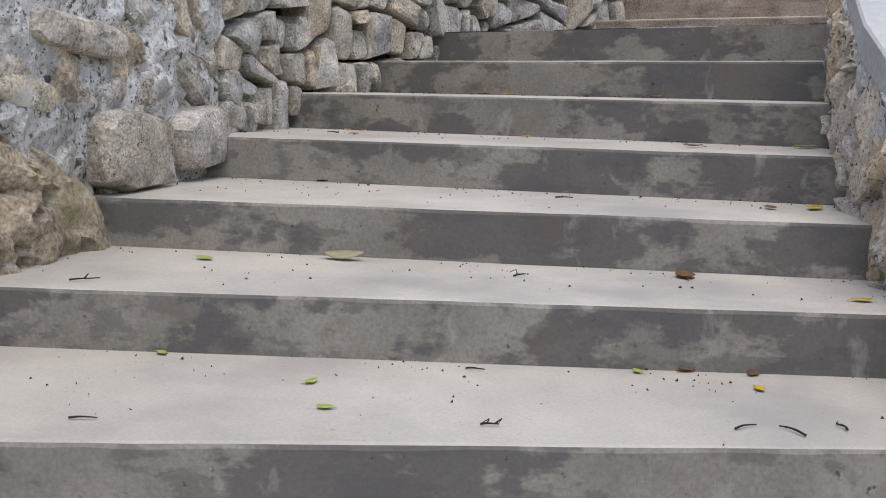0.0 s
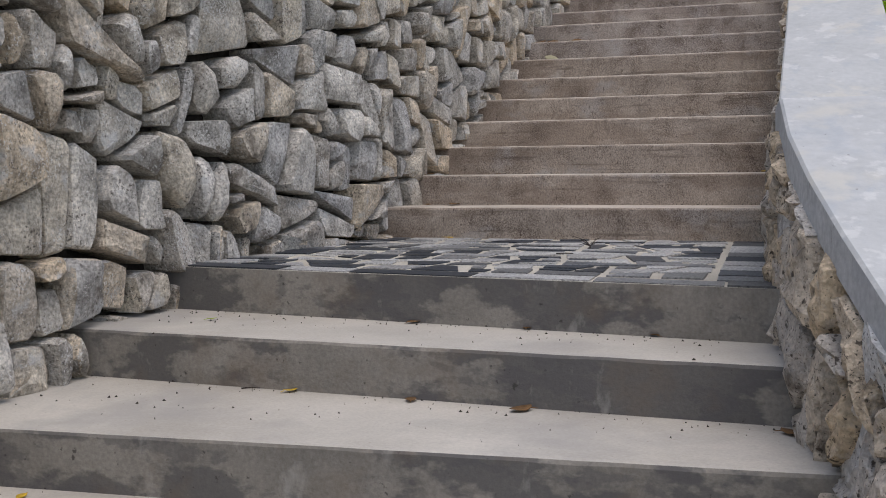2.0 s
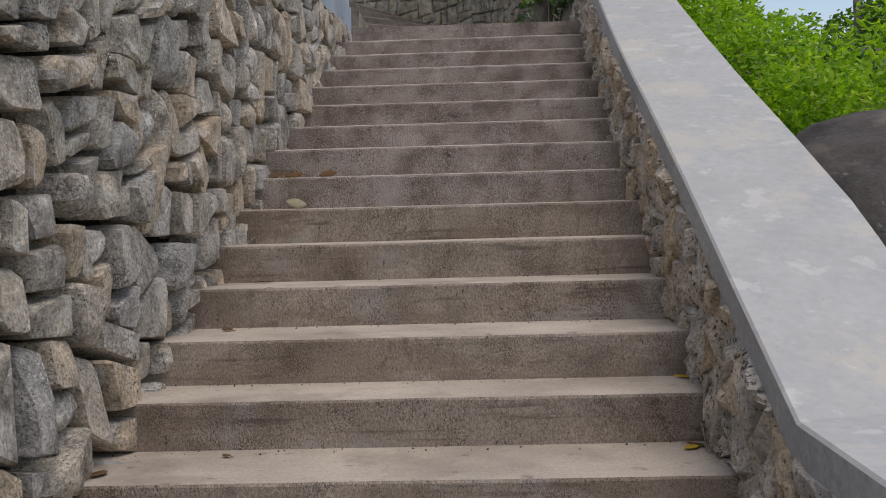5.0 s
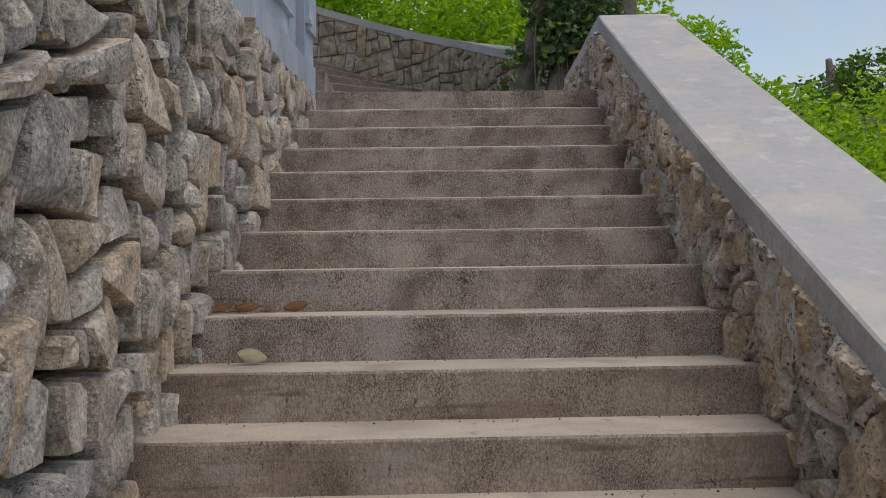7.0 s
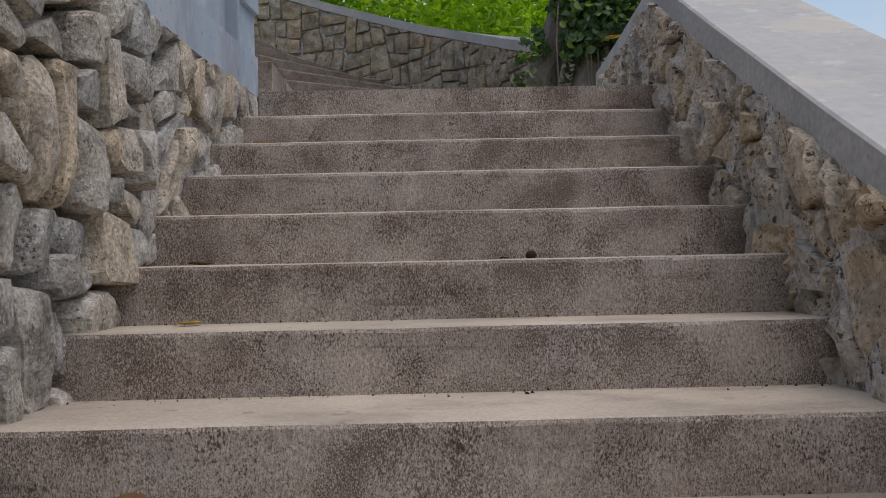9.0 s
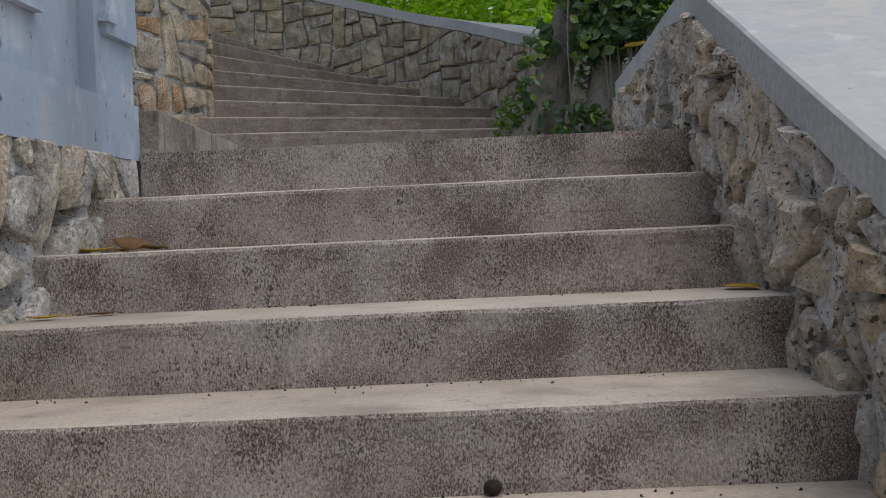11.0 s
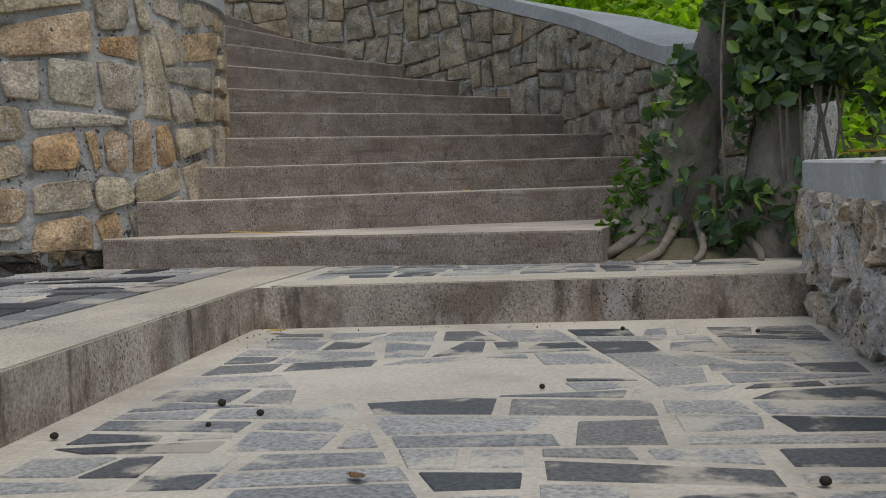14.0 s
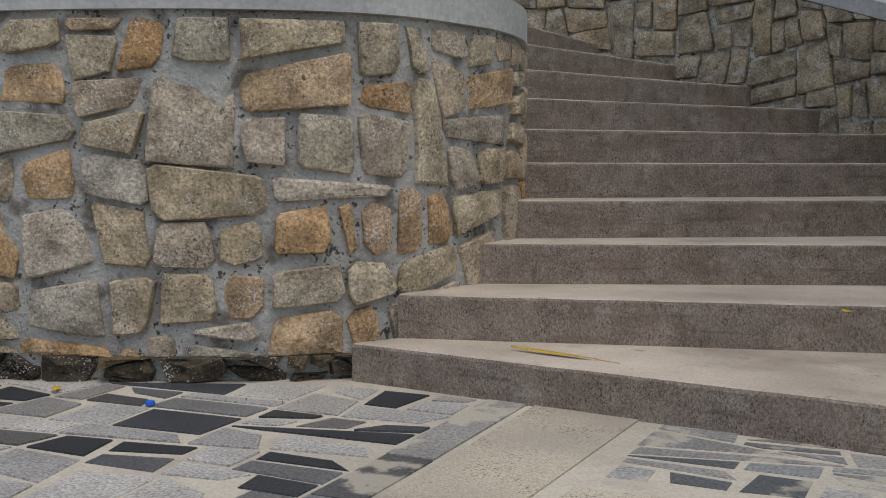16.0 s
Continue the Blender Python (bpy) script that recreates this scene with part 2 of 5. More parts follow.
BEDROCK = surface("cracked_natural_rock", (0.43, 0.35, 0.25), big=((0.32, 0.55), (0.66, 1.2)), big_scale=7, fine=((0.32, 0.45), (0.66, 1.3)), fine_scale=60, bump=1.0, bump_scale=28, lumps=1.0, rough=0.95,
                  stain=(((0.12, 0.095, 0.07), 8, 0.54, 0.62, 0.8, (1, 1, 1)), ((0.55, 0.53, 0.49), 12, 0.58, 0.66, 0.7, (1, 1, 1)), ((0.30, 0.27, 0.14), 4, 0.55, 0.68, 0.5, (1, 1, 1))))
# near-black backing: the shade deep in the open joints, put into its colour
JOINT_SHADE = surface("shaded_dry_joint", (0.035, 0.03, 0.026), bump=0.9, bump_scale=30, lumps=2)
MORTAR = surface("rough_grey_mortar", (0.66, 0.64, 0.61), fine=((0.32, 0.74), (0.66, 1.15)), fine_scale=55, grain=(((0.10, 0.09, 0.08), 46, 0.92, 0.99, 6, 0.6), ((0.05, 0.042, 0.035), 90, 0.63, 0.68, 6, 0.05)), bump=1.0, bump_scale=35, lumps=2,
                 stain=(((0.24, 0.21, 0.18), 6, 0.54, 0.64, 0.7, (1, 1, 1)), ((0.04, 0.035, 0.03), 14, 0.60, 0.65, 0.9, (1, 1, 1)), ((0.50, 0.38, 0.24), 4, 0.58, 0.7, 0.6, (1, 1, 1))))
MORTAR_SMOOTH = surface("trowelled_grey_mortar", (0.45, 0.44, 0.41), bump=0.8, bump_scale=25, lumps=2, grain=(((0.04, 0.033, 0.027), 45, 0.90, 0.97, 5, 0.6),), stain=(((0.12, 0.10, 0.08), 7, 0.54, 0.64, 0.75, (1, 1, 1)),))
COPING = surface("limewashed_coping", (0.43, 0.427, 0.412), big=((0.3, 0.93), (0.7, 1.04)), big_scale=4, fine=((0.3, 0.93), (0.7, 1.05)), fine_scale=28, bump=0.12, bump_scale=16, rough=0.8,
                 stain=(((0.33, 0.35, 0.37), 3.2, 0.57, 0.63, 0.4, (1, 1, 1)), ((0.52, 0.485, 0.41), 2.6, 0.53, 0.60, 0.55, (1, 1, 1)), ((0.36, 0.375, 0.39), 9, 0.60, 0.64, 0.5, (1, 0.5, 1)), ((0.58, 0.57, 0.54), 7, 0.58, 0.63, 0.5, (1, 1, 1)), ((0.16, 0.15, 0.14), 34, 0.69, 0.72, 0.6, (1, 1, 1))))
FASCIA = surface("grey_coping_edge", (0.47, 0.47, 0.46), bump=0.12, bump_scale=30, stain=(((0.33, 0.33, 0.34), 4, 0.5, 0.7, 0.6, (1, 1, 0.5)), ((0.22, 0.2, 0.18), 26, 0.64, 0.70, 0.5, (1, 1, 1))))
PAINT = surface("weathered_blue_white_paint", (0.38, 0.455, 0.54), big=((0.3, 0.88), (0.7, 1.04)), fine=((0.3, 0.95), (0.7, 1.03)), bump=0.1, bump_scale=18, rough=0.7,
                stain=(((0.25, 0.27, 0.31), 2.5, 0.56, 0.75, 0.7, (1, 1, 0.35)), ((0.60, 0.63, 0.67), 6, 0.54, 0.66, 0.75, (1, 1, 0.6)), ((0.06, 0.06, 0.06), 38, 0.64, 0.68, 0.8, (1, 1, 0.5)), ((0.52, 0.52, 0.53), 3, 0.56, 0.60, 0.4, (1, 1, 0.5)), ((0.30, 0.31, 0.36), 1.2, 0.5, 0.65, 0.5, (1, 2.5, 0.3))))
SLABS = surface("slate_and_granite_flags", [(0.026, 0.03, 0.037), (0.032, 0.036, 0.043), (0.05, 0.055, 0.064), (0.33, 0.325, 0.315), (0.38, 0.37, 0.355), (0.028, 0.03, 0.034), (0.41, 0.40, 0.375), (0.35, 0.345, 0.335)],
                pick="object", big=((0.3, 0.85), (0.7, 1.15)), big_scale=5, fine=((0.35, 0.5), (0.65, 1.35)), fine_scale=110, bump=0.1, bump_scale=60, rough=0.5)
SLABS_UP = surface("dusty_flags", [(0.05, 0.055, 0.06), (0.15, 0.157, 0.16), (0.22, 0.225, 0.225), (0.30, 0.30, 0.285), (0.26, 0.255, 0.24), (0.06, 0.062, 0.066), (0.32, 0.31, 0.29), (0.24, 0.245, 0.245)],
                   pick="object", big=((0.3, 0.85), (0.7, 1.15)), big_scale=3, fine=((0.35, 0.6), (0.65, 1.35)), fine_scale=90, bump=0.08, bump_scale=60, rough=0.6,
                   stain=(((0.50, 0.46, 0.37), 4.5, 0.52, 0.58, 0.6, (1, 1, 1)),))
GROUT = surface("cream_grout", (0.50, 0.46, 0.385), bump=0.3, bump_scale=80, fine_scale=110, stain=(((0.30, 0.27, 0.23), 3, 0.52, 0.68, 0.6, (1, 1, 1)),))
TERRAZZO = surface("washed_pebble_concrete", (0.47, 0.42, 0.335), fine=((0.35, 0.72), (0.6, 1.1)), fine_scale=170, bump=0.15, bump_scale=160, grain=(((0.09, 0.075, 0.055), 130, 0.92, 1.0, 3, 0.6),),
                   stain=(((0.28, 0.26, 0.23), 1.6, 0.5, 0.66, 0.6, (1, 1, 1)),))
BOULDER = surface("dark_lichen_granite", (0.085, 0.075, 0.068), big=((0.35, 0.55), (0.65, 1.3)), big_scale=0.9, bump=0.6, bump_scale=9, lumps=1, fine_scale=30,
                  stain=(((0.22, 0.18, 0.145), 1.3, 0.50, 0.64, 0.75, (1, 1, 1)), ((0.30, 0.31, 0.29), 5, 0.62, 0.68, 0.6, (1, 1, 1)), ((0.30, 0.30, 0.28), 24, 0.66, 0.70, 0.6, (1, 1, 1)), ((0.03, 0.026, 0.024), 3, 0.52, 0.62, 0.7, (1, 1, 0.4))))
SOIL = surface("leafy_soil", (0.17, 0.135, 0.095), bump=0.9, bump_scale=20, lumps=2, stain=(((0.07, 0.10, 0.03), 1.5, 0.45, 0.6, 0.7, (1, 1, 1)),))
BARK = surface("grey_bark", (0.235, 0.20, 0.16), bump=0.9, bump_scale=22, lumps=2, stretch=(1, 1, 0.3), stain=(((0.22, 0.21, 0.19), 4, 0.57, 0.7, 0.6, (1, 1, 1)), ((0.06, 0.08, 0.03), 3, 0.58, 0.7, 0.6, (1, 1, 1))))
# greens lighter than real leaves: the sunlight is put into their colour
LEAF_BRIGHT = foliage("sunlit_leaves", [(0.16, 0.30, 0.02), (0.36, 0.52, 0.03), (0.26, 0.43, 0.03), (0.48, 0.60, 0.06), (0.12, 0.23, 0.02)], 0.5, 0.5)
LEAF_MID = foliage("tree_leaves", [(0.05, 0.11, 0.02), (0.10, 0.20, 0.03), (0.06, 0.13, 0.02), (0.15, 0.25, 0.03), (0.04, 0.08, 0.015)], 0.5, 0.4)
LEAF_IVY = foliage("ivy_leaves", [(0.045, 0.085, 0.045), (0.085, 0.145, 0.06), (0.06, 0.11, 0.055), (0.12, 0.19, 0.07), (0.065, 0.12, 0.055), (0.32, 0.45, 0.08)], 0.33, 0.3)
LEAF_YELLOW = surface("fallen_yellow_leaf", (0.55, 0.36, 0.04), bump=0.1, fine_scale=80)
LEAF_BROWN = surface("dry_brown_leaf", (0.16, 0.09, 0.04), bump=0.2, fine_scale=80)
LEAF_PALE = surface("dry_olive_leaf", (0.33, 0.30, 0.19), bump=0.2, fine_scale=70)
LEAF_LIME = surface("fallen_green_leaf", (0.35, 0.42, 0.08), bump=0.1, fine_scale=80)
TWIG = surface("dark_twig", (0.035, 0.026, 0.02), bump=0.2)
BLUE = surface("blue_plastic", (0.02, 0.12, 0.6), bump=0.05)


# ---- building tools ----
def finish(name, bm, material, parent=None, label="", smooth=False, more=()):
    me = bpy.data.meshes.new(name)
    bm.normal_update()
    bm.to_mesh(me)
    bm.free()
    return finish_mesh(name, me, material, parent, label, smooth, more)


def finish_mesh(name, me, material, parent=None, label="", smooth=False, more=()):
    me.materials.append(material)
    for m in more:
        me.materials.append(m)
    if smooth:
        for p in me.polygons:
            p.use_smooth = True
    ob = new(name, me)
    if parent:
        ob.parent = parent
    if label:
        tagged(ob, label)
    return ob


part = finish


def quick(name, verts, faces, material, parent=None, label="", smooth=False):
    me = bpy.data.meshes.new(name)
    me.from_pydata([tuple(v) for v in verts], [], faces)
    me.update()
    return finish_mesh(name, me, material, parent, label, smooth)


def creased(ob, degrees=22):
    for p in ob.data.polygons:
        p.use_smooth = True
    ob.data.set_sharp_from_angle(angle=radians(degrees))
    return ob


def bevelled(bm, width=0.01, segments=2, edges=None):
    bmesh.ops.bevel(bm, geom=edges or bm.edges[:], offset=width, segments=segments, affect="EDGES", clamp_overlap=True)


def prism(outline, z0, z1):
    """A solid over a counter-clockwise outline of (x, y)."""
    bm = bmesh.new()
    low = [bm.verts.new((x, y, z0)) for x, y in outline]
    top = [bm.verts.new((x, y, z1)) for x, y in outline]
    bm.faces.new(low[::-1])
    bm.faces.new(top)
    n = len(outline)
    for i in range(n):
        j = (i + 1) % n
        bm.faces.new((low[i], low[j], top[j], top[i]))
    return bm


class Line:
    """A path in the plan, smoothed, measured along its length."""

    def __init__(self, pts, rounds=2):
        pts = [Vector(p) for p in pts]
        for _ in range(rounds):
            out = [pts[0]]
            for a, b in zip(pts, pts[1:]):
                out += [a.lerp(b, 0.25), a.lerp(b, 0.75)]
            pts = out + [pts[-1]]
        self.pts = pts
        self.at_s = [0.0]
        for a, b in zip(pts, pts[1:]):
            self.at_s.append(self.at_s[-1] + (b - a).length)
        self.length = self.at_s[-1]

    def get(self, s):
        s = min(max(s, 0.0), self.length)
        i = int(np.searchsorted(self.at_s, s, side="right")) - 1
        i = min(i, len(self.pts) - 2)
        f = (s - self.at_s[i]) / max(1e-9, self.at_s[i + 1] - self.at_s[i])
        return self.pts[i].lerp(self.pts[i + 1], f)

    def way(self, s):
        return (self.get(s + 0.1) - self.get(s - 0.1)).normalized()

    def side(self, s, right):
        w = self.way(s)
        return Vector((w.y, -w.x)) if right else Vector((-w.y, w.x))

    def place(self, s, h, d, right):
        p = self.get(s) + self.side(s, right) * d
        return Vector((p.x, p.y, h))

    def near(self, axis, v):
        """The length at which the path first passes v, exactly; for paths that only rise in that axis."""
        vals = [p[axis] for p in self.pts]
        return float(np.interp(v, vals, self.at_s))

    def find(self, axis, v):
        best = min(range(200), key=lambda i: abs(self.get(self.length * i / 199)[axis] - v))
        return self.length * best / 199


def curve_of(pairs):
    xs, ys = [p[0] for p in pairs], [p[1] for p in pairs]
    return lambda v: float(np.interp(v, xs, ys))


def clip_half(poly, mid, n):
    out = []
    for i, p in enumerate(poly):
        q = poly[(i + 1) % len(poly)]
        dp, dq = (p[0] - mid[0]) * n[0] + (p[1] - mid[1]) * n[1], (q[0] - mid[0]) * n[0] + (q[1] - mid[1]) * n[1]
        if dp <= 0:
            out.append(p)
        if (dp < 0 < dq) or (dq < 0 < dp):
            f = dp / (dp - dq)
            out.append((p[0] + (q[0] - p[0]) * f, p[1] + (q[1] - p[1]) * f))
    return out


def split_up(rng, poly, size, flat, skew, uneven=0.5):
    """Breaks a convex outline into blocks by straight cuts, as masons fit them: size is the usual edge, flat the width over the height."""
    todo, out = [poly], []
    while todo:
        q = todo.pop()
        if len(q) < 3:
            continue
        xs, ys = [p[0] for p in q], [p[1] for p in q]
        w, h = max(xs) - min(xs), max(ys) - min(ys)
        if area_of(q) < size * size * rng.uniform(0.55, 0.55 + 2.2 * uneven) and w < 3.2 * flat * size and h < 2.6 * size / flat ** 0.5:
            out.append(q)
            continue
        f = rng.uniform(0.34, 0.66)
        t = rng.gauss(0, skew)
        if w > h * flat * rng.uniform(0.7, 1.4):
            mid, n = (min(xs) + w * f, (min(ys) + max(ys)) / 2), (math.cos(t), math.sin(t))
        else:
            mid, n = ((min(xs) + max(xs)) / 2, min(ys) + h * f), (-math.sin(t), math.cos(t))
        todo += [clip_half(q, mid, n), clip_half(q, mid, (-n[0], -n[1]))]
    return out


def shaken(poly, far, wide, off):
    """Bends an outline by a field of waves, so that no joint runs on in a straight line."""
    out = []
    for x, y in poly:
        q = Vector((x / wide + off, y / wide, off))
        out.append((x + far * noise.noise(q), y + far * noise.noise(q + Vector((17, 5, 3)))))
    return out


def shrink(poly, gap):
    """Moves each edge inwards by gap."""
    out = poly
    n = len(poly)
    cx, cy = sum(p[0] for p in poly) / n, sum(p[1] for p in poly) / n
    for i in range(n):
        a, b = poly[i], poly[(i + 1) % n]
        ex, ey = b[0] - a[0], b[1] - a[1]
        L = math.hypot(ex, ey)
        if L < 1e-5:
            continue
        nx, ny = ey / L, -ex / L
        if (cx - a[0]) * nx + (cy - a[1]) * ny > 0:
            nx, ny = -nx, -ny
        out = clip_half(out, (a[0] - nx * gap, a[1] - ny * gap), (nx, ny))
        if len(out) < 3:
            return []
    return out


def roughen(rng, poly, cut, wob):
    """Cuts the corners and wobbles the outline of a stone."""
    out = []
    n = len(poly)
    for i in range(n):
        a, p, b = poly[i - 1], poly[i], poly[(i + 1) % n]
        la, lb = math.hypot(a[0] - p[0], a[1] - p[1]), math.hypot(b[0] - p[0], b[1] - p[1])
        if la < 0.02 and lb < 0.02:
            continue
        ca, cb = min(0.4, cut * rng.uniform(0.4, 1.5) / max(la, 0.01)), min(0.4, cut * rng.uniform(0.4, 1.5) / max(lb, 0.01))
        for q, c in ((a, ca), (b, cb)):
            out.append((p[0] + (q[0] - p[0]) * c + rng.uniform(-wob, wob), p[1] + (q[1] - p[1]) * c + rng.uniform(-wob, wob)))
    return out


def stone_mesh(rng, poly, put, proud, bulge, round_edge=0.93, rough=0.012, tilt=0.12):
    """Vertices and faces of one stone over its outline; put(s, h, d) gives the place. The face is broken flat, with chipped edges."""
    fine = []
    for i, p in enumerate(poly):
        q = poly[(i + 1) % len(poly)]
        L = math.hypot(q[0] - p[0], q[1] - p[1])
        k = 2 if L > 0.07 else 1
        fine += [(p[0] + (q[0] - p[0]) * t / k, p[1] + (q[1] - p[1]) * t / k) for t in range(k)]
    poly = fine
    n = len(poly)
    cx, cy = sum(p[0] for p in poly) / n, sum(p[1] for p in poly) / n
    size = max(math.hypot(p[0] - cx, p[1] - cy) for p in poly)
    gx, gy = rng.uniform(-tilt, tilt), rng.uniform(-tilt, tilt)
    # other planes cut the sides of the face away
    breaks = [(rng.uniform(0, 6.28), rng.uniform(0.25, 0.75) * size, rng.uniform(0.2, 1.0) * tilt * 5) for _ in range(2)]
    breaks = [(math.cos(a), math.sin(a), d, k) for a, d, k in breaks]
    d0 = proud * rng.uniform(0.5, 1.4)
    off = Vector((rng.uniform(0, 50), rng.uniform(0, 50), 0))
    v = []
    for scale, depth in ((1.0, -0.06), (1.0, 0.66), (round_edge, 0.97), (0.68, 1.0), (0.36, 1.0)):
        for x, y in poly:
            px, py = cx + (x - cx) * scale, cy + (y - cy) * scale
            if depth < 0:
                v.append(put(px, py, -0.1))
                continue
            d = d0 * depth + (px - cx) * gx + (py - cy) * gy - max(k * max(0.0, (px - cx) * bx + (py - cy) * by - far) for bx, by, far, k in breaks)
            q = Vector((px, py, 0)) + off
            d += rough * (1.4 * noise.noise(q * 9) + 0.8 * noise.noise(q * 28)) + rng.uniform(-0.2, 0.2) * rough
            d += bulge * size * (1 - scale * scale)
            v.append(put(px, py, max(d, -0.03)))
    v.append(put(cx, cy, d0 + bulge * size + rough * noise.noise((Vector((cx, cy, 0)) + off) * 9)))
    f = []
    for r in range(4):
        for i in range(n):
            j = (i + 1) % n
            f.append((r * n + i, r * n + j, (r + 1) * n + j, (r + 1) * n + i))
    f += [(4 * n + i, 4 * n + (i + 1) % n, 5 * n) for i in range(n)]
    return v, f


def masonry(parent, name, line, right, low, high, size, flat, seed, material, rest_material=None, limit=300, near=None, gap=0.008, proud=0.05, bulge=0.05,
            cut=0.016, wob=0.005, skew=0.15, uneven=0.6, shake=0.05, s0=0.0, s1=None, rough=0.012, tilt=0.12, round_edge=0.94, missing=0.0, cobbles=0.0, under=0.12):
    """Stones laid along a line, each a piece of its own up to the limit; the others joined."""
    rng = random.Random(seed)
    s1 = line.length if s1 is None else s1
    hs = [(low(s0 + (s1 - s0) * i / 20), high(s0 + (s1 - s0) * i / 20)) for i in range(21)]
    h0, h1 = min(a for a, b in hs) - 0.1, max(b for a, b in hs) + 0.05
    stones = []
    for poly in split_up(rng, [(s0, h0), (s1, h0), (s1, h1), (s0, h1)], size, flat, skew, uneven):
        x, y = sum(p[0] for p in poly) / len(poly), sum(p[1] for p in poly) / len(poly)
        if y < low(x) - 0.4 * size or y > high(x) + 0.3 * size or rng.random() < missing:
            continue
        poly = shrink(poly, gap * rng.uniform(0.4, 1.9))
        if len(poly) < 3 or area_of(poly) < 0.0015:
            continue
        cobble = rng.random() < cobbles
        poly = shaken(roughen(rng, poly, cut * (3.2 if cobble else 1), wob), shake, 1.7 * size, seed)
        poly = [(px, min(max(py, low(px) - under), high(px))) for px, py in poly]
        if area_of(poly) < 0.0012:
            continue
        if len(poly) < 4:
            continue
        stones.append((x, y, poly, cobble))
    if near:
        stones.sort(key=lambda q: near(q[0], q[1]))
    vs, fs = [], []
    for k, (x, y, poly, cobble) in enumerate(stones):
        shape = (proud, 0.22, 0.84, rough * 0.4, tilt * 0.3) if cobble else (proud, bulge, round_edge, rough, tilt)
        v, f = stone_mesh(rng, poly, lambda s, hh, d: line.place(s, hh, d, right), *shape)
        if not right:
            f = [q[::-1] for q in f]
        if k < limit:
            creased(quick(name, v, f, material, parent))
        else:
            o = len(vs)
            vs += v
            fs += [tuple(o + i for i in q) for q in f]
    if vs:
        tagged(creased(quick(name + "s", vs, fs, rest_material or material, parent)), kind="stuff")


def strip_wall(line, right, low, high, front, back, s0=0.0, s1=None, step=0.15, wave=0.0, rows=10):
    """A solid wall along a line, between two heights, from front to back of it."""
    bm = bmesh.new()
    s1 = line.length if s1 is None else s1
    n = max(2, int((s1 - s0) / step))
    rings = []
    for i in range(n + 1):
        s = s0 + (s1 - s0) * i / n
        lo, hi = low(s), high(s)
        m = rows if wave else 1
        ring = []
        for k in range(m + 1):
            hh = lo + (hi - lo) * k / m
            p = line.place(s, hh, front, right)
            if wave:
                d = noise.noise(p * 3.5) + 0.6 * noise.noise(p * 9.0) + 0.4 * noise.noise(p * 22.0)
                d -= 5.0 * max(0.0, noise.noise(p * 6.5 + Vector((3, 1, 7))) - 0.3)
                p = line.place(s, hh, front + wave * d, right)
            ring.append(bm.verts.new(p))
        ring += [bm.verts.new(line.place(s, hi, back, right)), bm.verts.new(line.place(s, lo, back, right))]
        rings.append(ring)
    for a, b in zip(rings, rings[1:]):
        m = len(a)
        for k in range(m):
            bm.faces.new((a[k], b[k], b[(k + 1) % m], a[(k + 1) % m]))
    bm.faces.new(rings[0])
    bm.faces.new(rings[-1][::-1])
    bmesh.ops.recalc_face_normals(bm, faces=bm.faces[:])
    return bm


def inside(poly, x, y):
    hit = False
    n = len(poly)
    for i in range(n):
        (x0, y0), (x1, y1) = poly[i], poly[(i + 1) % n]
        if (y0 > y) != (y1 > y) and x < (x1 - x0) * (y - y0) / (y1 - y0) + x0:
            hit = not hit
    return hit


def area_of(poly):
    return abs(sum(poly[i - 1][0] * p[1] - p[0] * poly[i - 1][1] for i, p in enumerate(poly))) / 2


def flagging(parent, outline, z, seed, material, size=0.17, flat=2.2, gap=0.010, limit=300, skew=0.12, keep=lambda x, y: True, thick=0.006):
    """Crazy paving: flat slabs of its own each, a little proud of the grout. outline is convex."""
    rng = random.Random(seed)
    made = 0
    for q in split_up(rng, list(outline), size, flat, skew, 0.75):
        q = shrink(q, gap * rng.uniform(0.5, 1.8))
        if len(q) < 3 or area_of(q) < 0.0010 or made >= limit:
            continue
        q = [(px + rng.uniform(-0.004, 0.004), py + rng.uniform(-0.004, 0.004)) for px, py in q]
        if rng.random() < 0.3 and len(q) >= 4:
            i = rng.randrange(len(q))
            a, b = q[i - 1], q[(i + 1) % len(q)]
            f = rng.uniform(0.25, 0.6)
            q[i] = (q[i][0] + ((a[0] + b[0]) / 2 - q[i][0]) * f, q[i][1] + ((a[1] + b[1]) / 2 - q[i][1]) * f)
        mx, my = sum(p[0] for p in q) / len(q), sum(p[1] for p in q) / len(q)
        if not keep(mx, my):
            continue
        if sum(q[i - 1][0] * p[1] - p[0] * q[i - 1][1] for i, p in enumerate(q)) < 0:
            q = q[::-1]
        n, t = len(q), z + thick * rng.uniform(0.6, 1.2)
        v = [(px, py, z - 0.01) for px, py in q] + [(px, py, t - 0.002) for px, py in q]
        v += [(mx + (px - mx) * 0.97, my + (py - my) * 0.97, t) for px, py in q]
        f = [(i, (i + 1) % n, n + (i + 1) % n, n + i) for i in range(n)] + [(n + i, n + (i + 1) % n, 2 * n + (i + 1) % n, 2 * n + i) for i in range(n)]
        f.append(tuple(range(2 * n, 3 * n)))
        quick("flagstone", v, f, material, parent)
        made += 1


